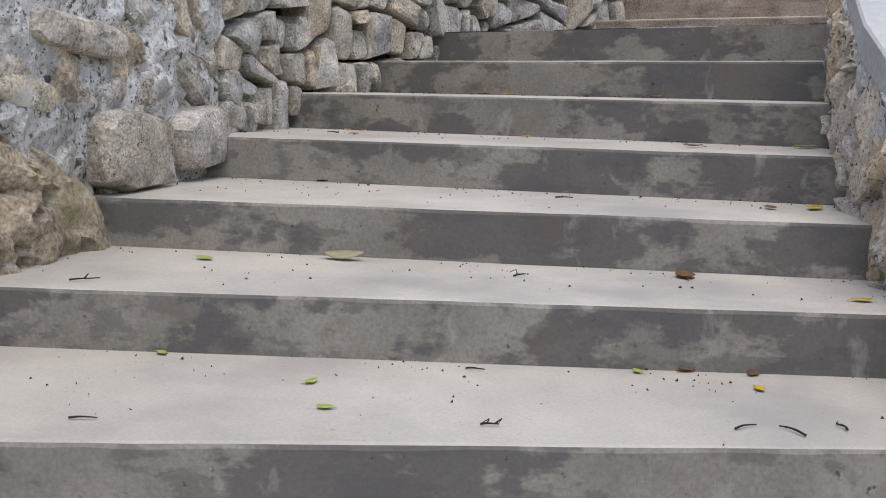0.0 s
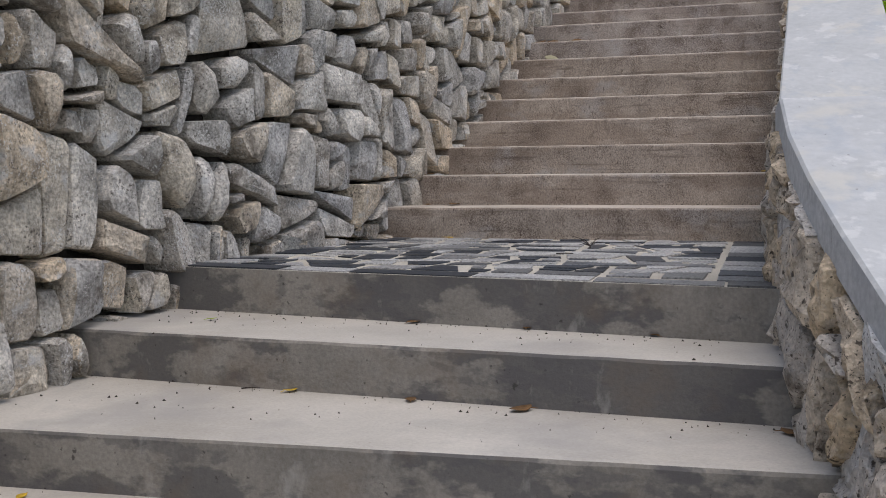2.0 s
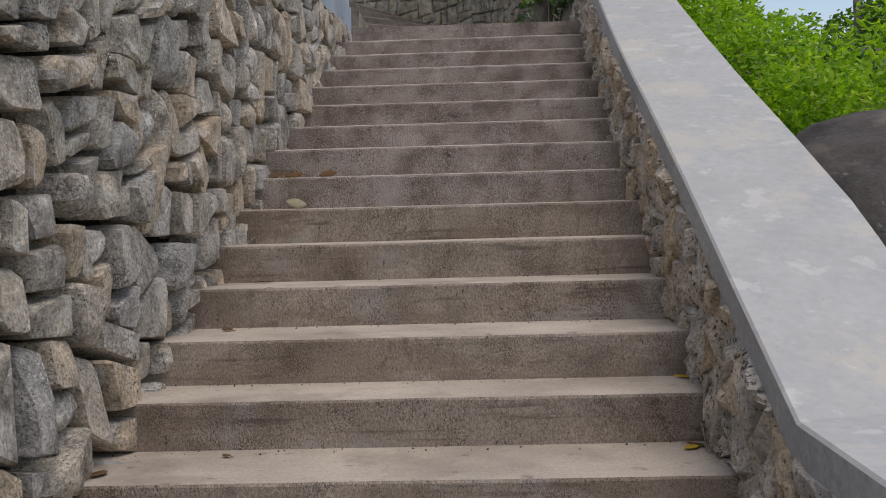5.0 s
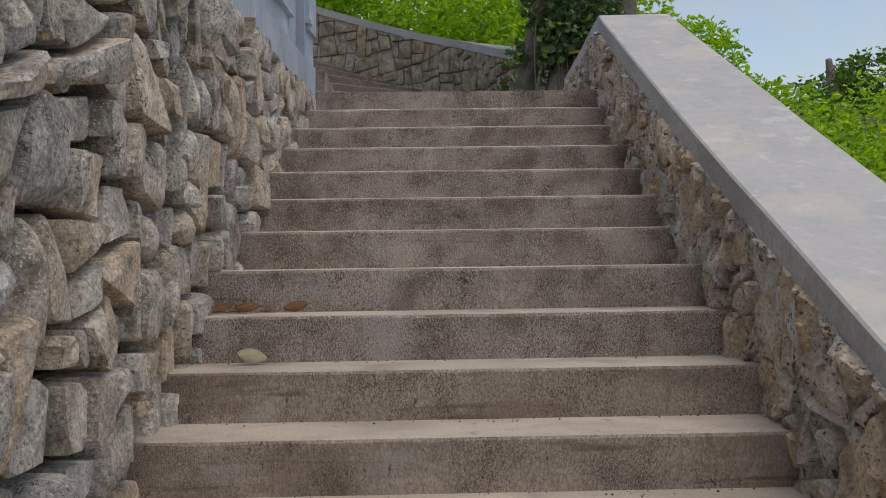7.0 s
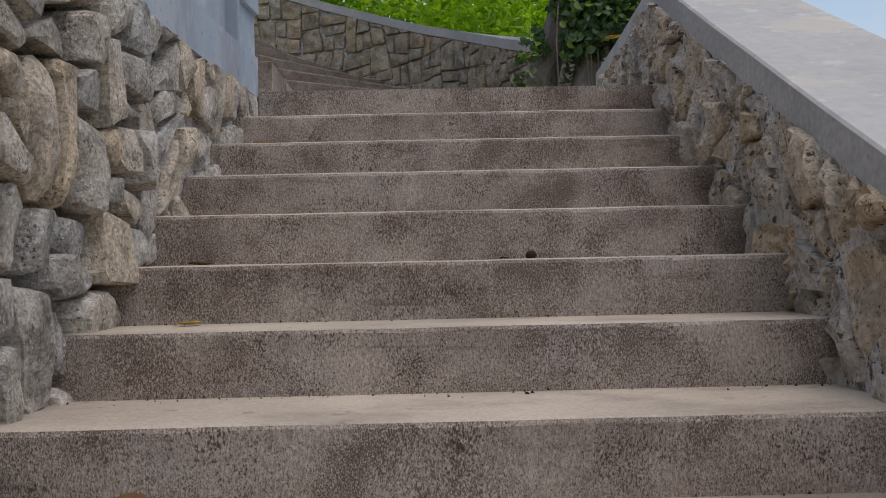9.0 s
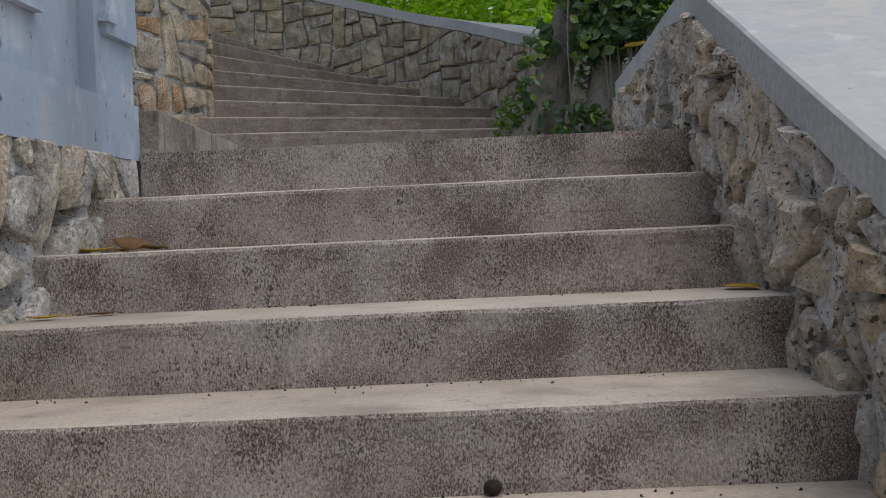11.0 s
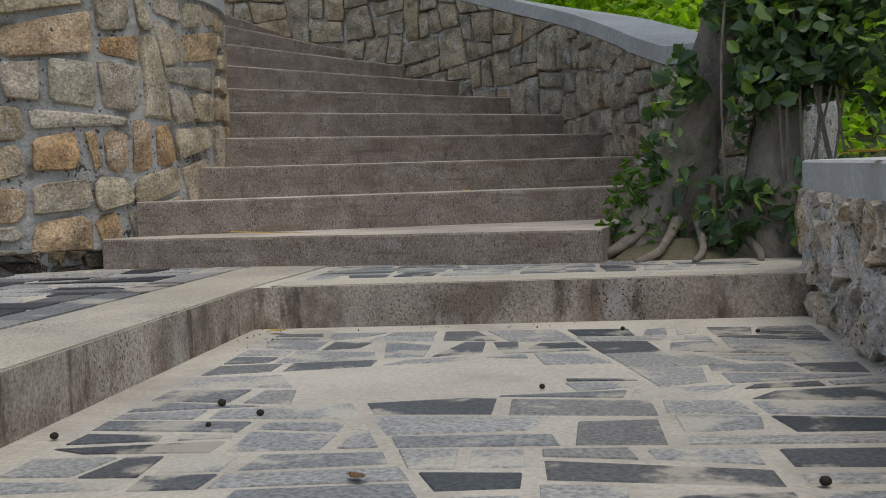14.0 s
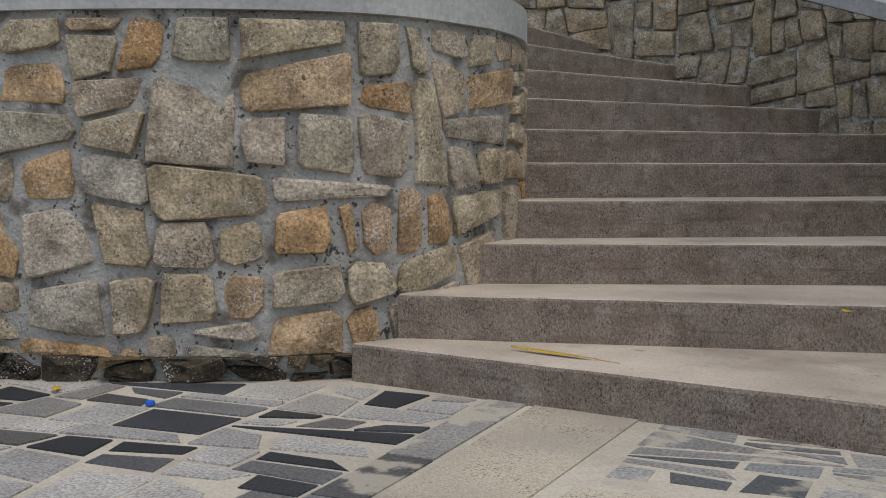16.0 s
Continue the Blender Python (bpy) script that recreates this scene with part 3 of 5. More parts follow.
def band(parent, a0, a1, b0, b1, z, seed, material, least, most, gap=0.006, thick=0.006):
    """A border of flags laid end to end between the line a and the line b."""
    rng = random.Random(seed)
    a0, a1, b0, b1 = (Vector(q) for q in (a0, a1, b0, b1))
    L, s = (a1 - a0).length, 0.0
    while s < L - 0.03:
        e = min(L, s + rng.uniform(least, most))
        if L - e < least * 0.6:
            e = L
        f, g = (s + gap) / L, (e - gap) / L
        q = [a0.lerp(a1, f), a0.lerp(a1, g), b0.lerp(b1, g), b0.lerp(b1, f)]
        q = [(p.x + rng.uniform(-0.003, 0.003), p.y + rng.uniform(-0.003, 0.003)) for p in q]
        if sum(q[i - 1][0] * p[1] - p[0] * q[i - 1][1] for i, p in enumerate(q)) < 0:
            q = q[::-1]
        t = z + thick * rng.uniform(0.6, 1.2)
        v = [(x, y, z - 0.01) for x, y in q] + [(x, y, t) for x, y in q]
        quick("flagstone", v, [(0, 1, 5, 4), (1, 2, 6, 5), (2, 3, 7, 6), (3, 0, 4, 7), (4, 5, 6, 7)], material, parent)
        s = e


def leaf_mass(rng, blobs, count, size, gap=0.0, hang=0.0, wide=0.26):
    """Leaves on the outside of several lumps, as one mesh of small folded blades."""
    vs, fs = [], []
    weight = [rx * ry + ry * rz + rx * rz for (_, _, _, rx, ry, rz) in blobs]
    for _ in range(count):
        x, y, z, rx, ry, rz = rng.choices(blobs, weight)[0]
        while True:
            p = Vector((rng.uniform(-1, 1), rng.uniform(-1, 1), rng.uniform(-1, 1)))
            if 0.05 < p.length < 1:
                break
        p = p.normalized() * (0.72 + 0.33 * rng.random()) if rng.random() < 0.75 else p
        c = Vector((x + p.x * rx, y + p.y * ry, z + p.z * rz))
        if noise.noise(c * 1.7) < gap:
            continue
        u = Vector((rng.gauss(0, 1), rng.gauss(0, 1), rng.gauss(0, 0.6) - hang)).normalized()
        w = u.cross(Vector((rng.gauss(0, 1), rng.gauss(0, 1), rng.gauss(0, 1) + 1.2))).normalized()
        L = size * rng.uniform(0.6, 1.5)
        fold = u.cross(w) * L * 0.12
        o = len(vs)
        vs += [c - u * L * 0.5, c - u * L * 0.22 + w * L * wide * 0.85 + fold, c + u * L * 0.12 + w * L * wide * 0.8 + fold, c + u * L * 0.5 - fold, c + u * L * 0.12 - w * L * wide * 0.8 + fold, c - u * L * 0.22 - w * L * wide * 0.85 + fold, c - u * L * 0.05 - fold * 0.4]
        fs += [(o + k, o + (k + 1) % 6, o + 6) for k in range(6)]
    return vs, fs


def tube(pts, radii, sides=10, lump=0.0, seed=0):
    """A tapered, uneven tube along points, closed at its ends."""
    bm = bmesh.new()
    pts = [Vector(p) for p in pts]
    rings = []
    for i, p in enumerate(pts):
        d = (pts[min(i + 1, len(pts) - 1)] - pts[max(i - 1, 0)]).normalized()
        a = d.cross(Vector((0.3, 1, 0.1))).normalized()
        b = d.cross(a)
        ring = []
        for k in range(sides):
            t = 2 * math.pi * k / sides
            q = (a * math.cos(t) + b * math.sin(t))
            r = radii[i] * (1 + lump * noise.noise(q * 1.8 + p * 2.5 + Vector((seed, 0, 0))))
            ring.append(bm.verts.new(p + q * r))
        rings.append(ring)
    for u, w in zip(rings, rings[1:]):
        for k in range(sides):
            bm.faces.new((u[k], u[(k + 1) % sides], w[(k + 1) % sides], w[k]))
    bm.faces.new(rings[0][::-1])
    bm.faces.new(rings[-1])
    bmesh.ops.recalc_face_normals(bm, faces=bm.faces[:])
    return bm


def spline(pts, n=6):
    """Points along a smooth curve through pts."""
    pts = [Vector(p) for p in pts]
    out = []
    for i in range(len(pts) - 1):
        p0, p1, p2, p3 = pts[max(i - 1, 0)], pts[i], pts[i + 1], pts[min(i + 2, len(pts) - 1)]
        for k in range(n):
            t = k / n
            out.append(0.5 * ((2 * p1) + (p2 - p0) * t + (2 * p0 - 5 * p1 + 4 * p2 - p3) * t * t + (3 * p1 - p0 - 3 * p2 + p3) * t ** 3))
    return out + [pts[-1]]


def setting(name, label, category):
    return tagged(new(name), label, category, kind="structure")


# ---- plan ----
RISE = 0.165
LEFT = Line([(-1.6, -2.2), (-2.1, -0.8), (-2.4, 0.4), (-2.6, 1.3), (-2.76, 2.05), (-2.98, 2.77), (-3.2, 3.5), (-3.22, 4.28), (-3.18, 4.87), (-3.02, 5.8), (-2.93, 6.52), (-2.87, 7.7), (-2.82, 9.17), (-2.76, 10.33), (-2.65, 12.0), (-2.63, 12.25)], 1)
RIGHT = Line([(2.4, -1.8), (1.3, 0.0), (0.75, 0.9), (0.2, 1.85), (-0.15, 2.4), (-0.46, 2.9), (-0.63, 3.33), (-0.74, 3.75), (-0.835, 4.17), (-0.89, 4.6), (-0.91, 5.5), (-0.9, 6.5), (-0.86, 8.0), (-0.85, 9.5), (-0.8, 11.0), (-0.76, 12.2), (-0.68, 13.5), (-0.62, 14.7)], 1)
CORNER = Line([(-9.0, 14.5), (-6.5, 14.72), (-4.81, 14.96), (-4.2, 15.17), (-3.75, 15.42), (-3.5, 15.68), (-3.40, 15.97), (-3.33, 16.25), (-3.38, 16.65), (-3.6, 17.15), (-4.1, 17.5), (-4.8, 17.7), (-5.6, 17.7)], 2)
CURVED = Line([(-0.35, 16.1), (-0.82, 16.45), (-1.03, 16.95), (-1.17, 17.55), (-1.42, 18.15), (-1.85, 18.66), (-2.3, 18.98), (-2.85, 19.2), (-3.5, 19.3), (-4.3, 19.2), (-5.3, 18.85), (-6.5, 18.2)], 2)
# nosings of the lower winding flight, left and right end, the landing's edge last
LOWER = [((-1.7, -2.0), (2.0, -0.9)), ((-2.1, -1.15), (1.4, 0.0)), ((-2.4, -0.35), (0.6, 1.15)), ((-2.65, 0.37), (0.25, 2.2)), ((-2.8, 1.21), (-0.02, 2.59)), ((-2.95, 1.95), (-0.3, 2.95)), ((-3.1, 2.74), (-0.5, 3.36)), ((-3.3, 3.56), (-0.6, 3.77)), ((-3.3, 4.285), (-0.7, 4.165)), ((-3.3, 4.82), (-0.75, 4.505))]
NOSE = [6.52, 6.868, 7.31, 7.664, 8.112, 8.49, 8.836, 9.169, 9.487, 9.96, 10.33, 10.727, 11.114, 11.517, 11.896, 12.246]
Z_TOP = 16 * RISE
Z_UP = Z_TOP + 0.145
UPPER = [((-3.60, 15.45), (-1.33, 15.12)), ((-3.5, 15.62), (-1.15, 16.2)), ((-3.45, 16.04), (-1.02, 17.05)), ((-3.45, 16.34), (-1.05, 17.75)), ((-3.5, 16.66), (-1.3, 18.3)), ((-3.6, 16.88), (-1.7, 18.74)),
         ((-3.65, 17.1), (-2.2, 19.02)), ((-3.72, 17.25), (-2.68, 19.2)), ((-3.82, 17.4), (-3.2, 19.3)), ((-3.98, 17.5), (-3.75, 19.3)), ((-4.2, 17.55), (-4.35, 19.25)), ((-4.5, 17.6), (-5.0, 19.1)), ((-4.9, 17.65), (-5.7, 18.75))]


def cast_step(parent, a, b, back_a, back_b, top, rise, riser, tread):
    """One concrete step: a softened, slightly worn nosing, a light tread and a riser darker by stains and by shade put
    into its colour.
    """
    bm = bmesh.new()
    a, b, back_a, back_b = (Vector(q) for q in (a, b, back_a, back_b))
    n, rows = 36, []
    for i in range(n + 1):
        f = i / n
        p, q = a.lerp(b, f), back_a.lerp(back_b, f)
        d = (q - p).normalized()
        w = 0.004 * noise.noise(Vector((p.x * 3, p.y * 3, top * 7))) + 0.002 * noise.noise(Vector((p.x * 14, p.y * 14, top * 7)))
        r = 0.013 + 0.006 * noise.noise(Vector((p.x * 6, p.y * 6, top * 5)))
        p = p + d * w
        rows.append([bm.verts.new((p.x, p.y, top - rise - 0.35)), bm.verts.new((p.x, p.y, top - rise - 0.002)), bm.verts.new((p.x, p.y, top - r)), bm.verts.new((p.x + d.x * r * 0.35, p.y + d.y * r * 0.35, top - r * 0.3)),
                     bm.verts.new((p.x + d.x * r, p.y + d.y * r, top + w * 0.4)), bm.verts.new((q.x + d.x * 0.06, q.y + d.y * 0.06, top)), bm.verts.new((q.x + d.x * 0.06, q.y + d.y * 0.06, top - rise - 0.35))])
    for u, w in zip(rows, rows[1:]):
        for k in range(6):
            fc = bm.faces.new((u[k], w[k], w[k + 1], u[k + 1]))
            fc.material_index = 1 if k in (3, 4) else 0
    bm.faces.new(rows[0][::-1])
    bm.faces.new(rows[-1])
    bmesh.ops.recalc_face_normals(bm, faces=bm.faces[:])
    return part("step", bm, riser, parent, more=(tread,))


def build_stairs():
    low = setting("stairs_lower", "winding grey concrete steps with damp stained risers, darkened for shade", "stairs")
    for i, (a, b) in enumerate(LOWER[:-1]):
        c, d = LOWER[i + 1]
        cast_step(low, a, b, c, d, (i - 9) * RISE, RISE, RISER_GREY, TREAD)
    mid = setting("stairs_middle", "straight flight of pitted brown concrete steps", "stairs")
    for i, y in enumerate(NOSE[:-1]):
        y2 = NOSE[i + 1]
        cast_step(mid, (-3.15, y), (-0.55, y), (-3.15, y2), (-0.55, y2), (i + 1) * RISE, RISE, RISER_OCHRE if i < 7 else RISER_BROWN, TREAD_BROWN)
    up = setting("stairs_upper", "fan of brown concrete steps curving up beside a stone wall", "stairs")
    for i, (a, b) in enumerate(UPPER[:-1]):
        c, d = UPPER[i + 1]
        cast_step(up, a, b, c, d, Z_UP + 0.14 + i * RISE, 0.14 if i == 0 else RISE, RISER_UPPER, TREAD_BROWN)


def build_landings():
    a, b = LOWER[-1]
    first = setting("landing_lower", "lower landing of dark slate and grey granite flags in cream grout", "landing")
    outline = [a, b, (-0.7, 6.6), (-3.15, 6.6)]
    bm = prism(outline, -0.5, 0.0)
    bm.normal_update()
    for f in bm.faces:
        f.material_index = 0 if f.normal.z > 0.5 else 1
    part("landing_slab", bm, GROUT, first, more=(RISER_GREY,))
    band(first, (-3.14, 4.812), (-0.9, 4.532), (-3.14, 4.93), (-0.9, 4.65), 0.0, 6, SLABS, 0.2, 0.55)
    band(first, (-1.09, 4.69), (-1.11, 6.5), (-0.92, 4.67), (-0.93, 6.5), 0.0, 8, SLABS, 0.13, 0.24, 0.008)
    flagging(first, [(-3.12, 4.95), (-1.105, 4.705), (-1.125, 6.5), (-2.95, 6.5)], 0.0, 5, SLABS, 0.17, 1.45, 0.014, skew=0.18)
    second = setting("landing_upper", "upper landing of dusty slate and granite flags, worn to bare cement", "landing")
    bm = prism([(-2.62, 12.246), (-0.55, 12.246), (-0.45, 14.6), (-2.62, 14.6)], Z_TOP - 0.5, Z_TOP)
    bm.normal_update()
    for f in bm.faces:
        f.material_index = 0 if f.normal.z > 0.5 else 1
    part("landing_slab", bm, GROUT, second, more=(RISER_BROWN,))
    flagging(second, [(-2.46, 12.32), (-0.78, 12.32), (-0.70, 14.25), (-2.44, 14.25)], Z_TOP, 9, SLABS_UP, 0.19, 1.5, 0.012, skew=0.15, thick=0.003, keep=lambda x, y: math.hypot((x + 1.75) * 0.8, y - 13.4) > 0.28)
    third = setting("terrace", "terrace of slate and granite flags behind a washed-pebble kerb", "terrace")
    bm = prism([(-9, 12.27), (-2.56, 12.27), (-2.56, 14.38), (-0.4, 14.5), (-0.4, 16.3), (-3.4, 16.3), (-9, 15.4)], Z_UP - 0.6, Z_UP)
    bm.normal_update()
    for f in bm.faces:
        f.material_index = 0 if f.normal.z > 0.5 else 1
    part("terrace_slab", bm, GROUT, third, more=(RISER_STAINED,))
    bm = prism([(-2.90, 12.28), (-2.564, 12.28), (-2.564, 14.40), (-2.50, 15.38), (-2.86, 15.40)], Z_UP - 0.02, Z_UP + 0.005)
    part("kerb_band", bm, TERRAZZO, third, "cream washed-pebble concrete band")
    bm = prism([(-2.5, 14.392), (-0.7, 14.49), (-0.7, 14.62), (-2.49, 14.56)], Z_UP - 0.02, Z_UP + 0.004)
    part("landing_margin", bm, TERRAZZO, third, "cream concrete edge")
    flagging(third, [(-6.5, 12.3), (-3.08, 12.3), (-3.04, 15.36), (-3.62, 15.36), (-4.9, 14.85), (-6.5, 14.7)], Z_UP, 21, SLABS, 0.215, 1.6, 0.013, skew=0.15)
    band(third, (-3.07, 12.3), (-3.03, 15.36), (-2.93, 12.3), (-2.89, 15.36), Z_UP, 27, SLABS_UP, 0.35, 0.7, 0.004)
    flagging(third, [(-2.46, 14.66), (-0.75, 14.74), (-0.75, 15.08), (-1.3, 15.2), (-2.44, 15.28)], Z_UP, 23, SLABS_UP, 0.17, 1.8, 0.012, thick=0.003)
    # bare earth round the tree
    bm = bmesh.new()
    bmesh.ops.create_grid(bm, x_segments=16, y_segments=16, size=0.5)
    for v in bm.verts:
        edge = max(abs(v.co.x), abs(v.co.y)) * 2
        v.co = Vector((-0.84 + v.co.x * 1.0, 15.85 + v.co.y * 1.4, Z_UP - 0.03 + (0.09 + 0.05 * noise.noise(v.co * 4)) * min(1.0, (1 - edge) * 4)))
    tagged(part("soil", bm, SOIL, None, smooth=True), "bare brown soil round the tree roots", "soil", kind="structure")


def build_left_wall():
    wall = setting("wall_left", "tall retaining wall of rough grey and tan rubble stones with dark joints", "stone wall")
    ground = curve_of([(-3, -1.75), (0.4, -1.2), (2.05, -0.75), (3.5, -0.4), (4.6, -0.12), (6.5, -0.05), (12.25, Z_TOP - 0.25)])
    low = lambda s: ground(LEFT.get(s).y)
    top = curve_of([(-3, -0.2), (0, 0.5), (2, 1.1), (3.5, 1.5), (6.0, 2.05), (8.6, 2.62), (13, 2.62)])
    high = lambda s: top(LEFT.get(s).y)
    part("backing", strip_wall(LEFT, True, lambda s: low(s) - 0.4, high, -0.09, -0.6, wave=0.02), JOINT_SHADE, wall)
    s_mid, s_end = LEFT.near(1, 2.9), LEFT.near(1, 10.6)
    masonry(wall, "stone", LEFT, True, low, high, 0.185, 0.9, 11, STONE_LEFT, STONE_LEFT_FAR, 300, near=lambda s, h: abs(h - (low(s) + 0.75)),
            gap=0.0105, proud=0.065, bulge=0.01, cut=0.022, wob=0.009, skew=0.2, uneven=0.85, shake=0.07, s0=s_mid, s1=s_end, tilt=0.15, rough=0.010, cobbles=0.12)
    masonry(wall, "bedded_stone", LEFT, True, low, high, 0.2, 1.1, 13, STONE_LEFT, None, 60, gap=0.014, proud=0.02, bulge=0.01, cut=0.03, wob=0.012, skew=0.3, uneven=0.9, shake=0.08, s0=s_end, tilt=0.06, rough=0.012)
    part("mortar_fill", strip_wall(LEFT, True, lambda s: low(s) - 0.1, high, -0.03, -0.12, s0=s_end, wave=0.035, step=0.04, rows=30), MORTAR, wall, "dirty mortar smeared over the last stones")
    masonry(wall, "boulder_stone", LEFT, True, low, high, 0.27, 1.1, 12, STONE_LEFT, STONE_LEFT_FAR, 120, near=lambda s, h: abs(h - 0.0),
            gap=0.014, proud=0.015, bulge=0.05, cut=0.035, wob=0.014, skew=0.3, uneven=0.8, shake=0.1, s1=s_mid, tilt=0.12, rough=0.025)
    part("mortar_fill", strip_wall(LEFT, True, lambda s: low(s) - 0.3, high, 0.018, -0.1, s1=s_mid, wave=0.045, step=0.03, rows=50), MORTAR, wall, "rough grey mortar daubed between the stones")
    # stones that stand out of the mortar at the wall's foot
    rng = random.Random(14)
    for y, z, w, h, out, turn in ((2.21, -0.52, 0.24, 0.14, 0.075, -0.1), (2.66, -0.50, 0.19, 0.125, 0.085, 0.08), (3.06, -0.43, 0.16, 0.06, 0.06, -0.25), (1.98, -0.14, 0.27, 0.06, 0.085, -0.12), (2.38, -0.30, 0.085, 0.07, 0.06, 0.2), (1.72, -0.32, 0.16, 0.05, 0.07, -0.2), (2.12, -0.33, 0.1, 0.05, 0.05, 0.3)):
        s = LEFT.near(1, y)
        poly = []
        for k in range(11):
            a = 2 * math.pi * k / 11
            u, v = (abs(math.cos(a)) ** 0.6 * math.copysign(1, math.cos(a)) * w * rng.uniform(0.9, 1.06), abs(math.sin(a)) ** 0.6 * math.copysign(1, math.sin(a)) * h * rng.uniform(0.9, 1.06))
            poly.append((s + u * math.cos(turn) - v * math.sin(turn), z + u * math.sin(turn) + v * math.cos(turn)))
        v, f = stone_mesh(rng, poly, lambda a, b, d: LEFT.place(a, b, d, True), out, 0.07, 0.9, 0.012, 0.06)
        creased(quick("footing_stone", v, f, STONE_FOOT, wall), 30)
    # natural rock breaking through at the foot
    bm = bmesh.new()
    bmesh.ops.create_icosphere(bm, subdivisions=5, radius=1.0)
    s = LEFT.near(1, 1.55)
    for v in bm.verts:
        p = v.co.copy()
        q = Vector((p.x * 1.6, p.z * 1.0, p.y * 0.5))
        d = 0.12 + 0.07 * noise.noise(q * 2.2) + 0.03 * noise.noise(q * 6) + 0.014 * noise.noise(q * 15)
        d -= 0.07 * max(0.0, 1 - abs(noise.noise(q * 1.7 + Vector((4, 2, 9)))) * 11)
        v.co = LEFT.place(s + p.x * 0.62, -0.78 + p.z * 0.36 - 0.12 * p.x, p.y * -1 * d if p.y < 0 else -0.05 * p.y, True)
    bmesh.ops.recalc_face_normals(bm, faces=bm.faces[:])
    creased(part("bedrock", bm, BEDROCK, wall, "cracked brown natural rock"), 35)


def build_right_wall():
    wall = setting("wall_right", "low parapet wall of ochre rubble bedded in rough mortar", "stone wall")
    ground = curve_of([(-2, -1.75), (0.0, -1.5), (1.85, -1.15), (2.9, -0.75), (4.55, -0.15), (6.5, -0.05), (12.25, Z_TOP - 0.3), (14.4, Z_TOP - 0.1), (14.8, Z_TOP - 0.1)])
    top = curve_of([(-2, -2.25), (0, -1.4), (0.9, -1.02), (1.85, -0.65), (2.4, -0.4), (2.8, -0.24), (3.5, 0.09), (4.1, 0.34), (4.72, 0.575), (6.29, 0.595), (12.2, 3.12), (14.8, 3.17)])
    low = lambda s: ground(RIGHT.get(s).y)
    high = lambda s: max(low(s) + 0.25, top(RIGHT.get(s).y) - 0.1)
    part("backing", strip_wall(RIGHT, False, lambda s: low(s) - 0.4, high, 0.006, -0.3, wave=0.024, step=0.03, rows=24), MORTAR, wall)
    masonry(wall, "rubble_stone", RIGHT, False, low, high, 0.18, 0.85, 31, RUBBLE, None, 300, gap=0.010, proud=0.034, bulge=0.004, cut=0.03, wob=0.016, skew=0.3, uneven=0.9, shake=0.12, tilt=0.1, rough=0.026)
    # the sloping slab on top, in bays along the kinks
    cop = tagged(new("coping"), "wide limewashed concrete coping on the parapet wall", "coping", kind="structure")
    kinks = [0.0, 0.9, 1.85, 2.8, 3.5, 4.1, 4.72, 6.29, 12.2, 14.72]
    ys = [kinks[0]]
    for a, b in zip(kinks, kinks[1:]):
        m = max(2, int((b - a) / 0.3))
        ys += [a + (b - a) * (i + 1) / m for i in range(m)]
    bm = bmesh.new()
    rings = []
    for y in ys:
        s = RIGHT.near(1, y)
        z = top(y)
        w = 0.54 - 0.09 * min(1.0, max(0.0, (y - 6.3) / 5.9))
        ring = []
        lag = 0.2 * max(0.0, 1 - abs(y - 6.29) / 1.2)
        for d, dz in ((0.016, -0.11), (0.016, -0.008), (0.008, 0.0), (-0.26, 0.0), (0.01 - w, 0.0), (-w, -0.01), (-w, -0.10)):
            p = RIGHT.place(s, z + dz, d, False)
            p.y += lag * min(1.0, max(0.0, -d / 0.55))
            ring.append(bm.verts.new(p + Vector((0, 0, 0.004 * noise.noise(p * 3)))))
        rings.append(ring)
    for a, b in zip(rings, rings[1:]):
        for k in range(7):
            f = bm.faces.new((a[k], b[k], b[(k + 1) % 7], a[(k + 1) % 7]))
            f.material_index = 1 if k in (1, 2, 3, 4) else 0
    bm.faces.new(rings[0])
    bm.faces.new(rings[-1][::-1])
    bmesh.ops.recalc_face_normals(bm, faces=bm.faces[:])
    part("coping_slab", bm, FASCIA, cop, more=(COPING,))


def build_painted_wall():
    wall = setting("wall_painted", "blue-white painted wall end with plinth and pilaster mouldings", "painted wall")
    line = Line([(-2.86, 6.0), (-2.82, 9.17), (-2.76, 10.33), (-2.665, 12.0), (-2.64, 12.262)], 0)
    f = lambda v: (lambda s: v)
    end = line.length
    part("plinth", strip_wall(line, True, f(2.615), f(2.80), 0.018, -0.42, step=0.4), PAINT, wall)
    part("panel", strip_wall(line, True, f(2.80), f(4.6), -0.03, -0.40, s1=end - 0.40, step=0.4), PAINT, wall)
    part("groove", strip_wall(line, True, f(2.80), f(4.6), -0.05, -0.38, s0=end - 0.40, s1=end - 0.29, step=0.2), PAINT, wall)
    part("pilaster", strip_wall(line, True, f(2.80), f(4.6), 0.004, -0.40, s0=end - 0.29, s1=end - 0.004, step=0.2), PAINT, wall)
    bm = strip_wall(line, True, f(3.0), f(4.6), 0.028, -0.02, s0=end - 0.245, s1=end - 0.012, step=0.2)
    part("moulding", bm, PAINT, wall)
    part("ledge", strip_wall(line, True, f(2.985), f(3.005), 0.0, -0.06, s0=end - 2.4, s1=end - 0.62, step=0.4), PAINT, wall)
    part("moulding_foot", strip_wall(line, True, f(3.035), f(3.06), 0.042, 0.0, s0=end - 0.262, s1=end - 0.19, step=0.1), PAINT, wall)


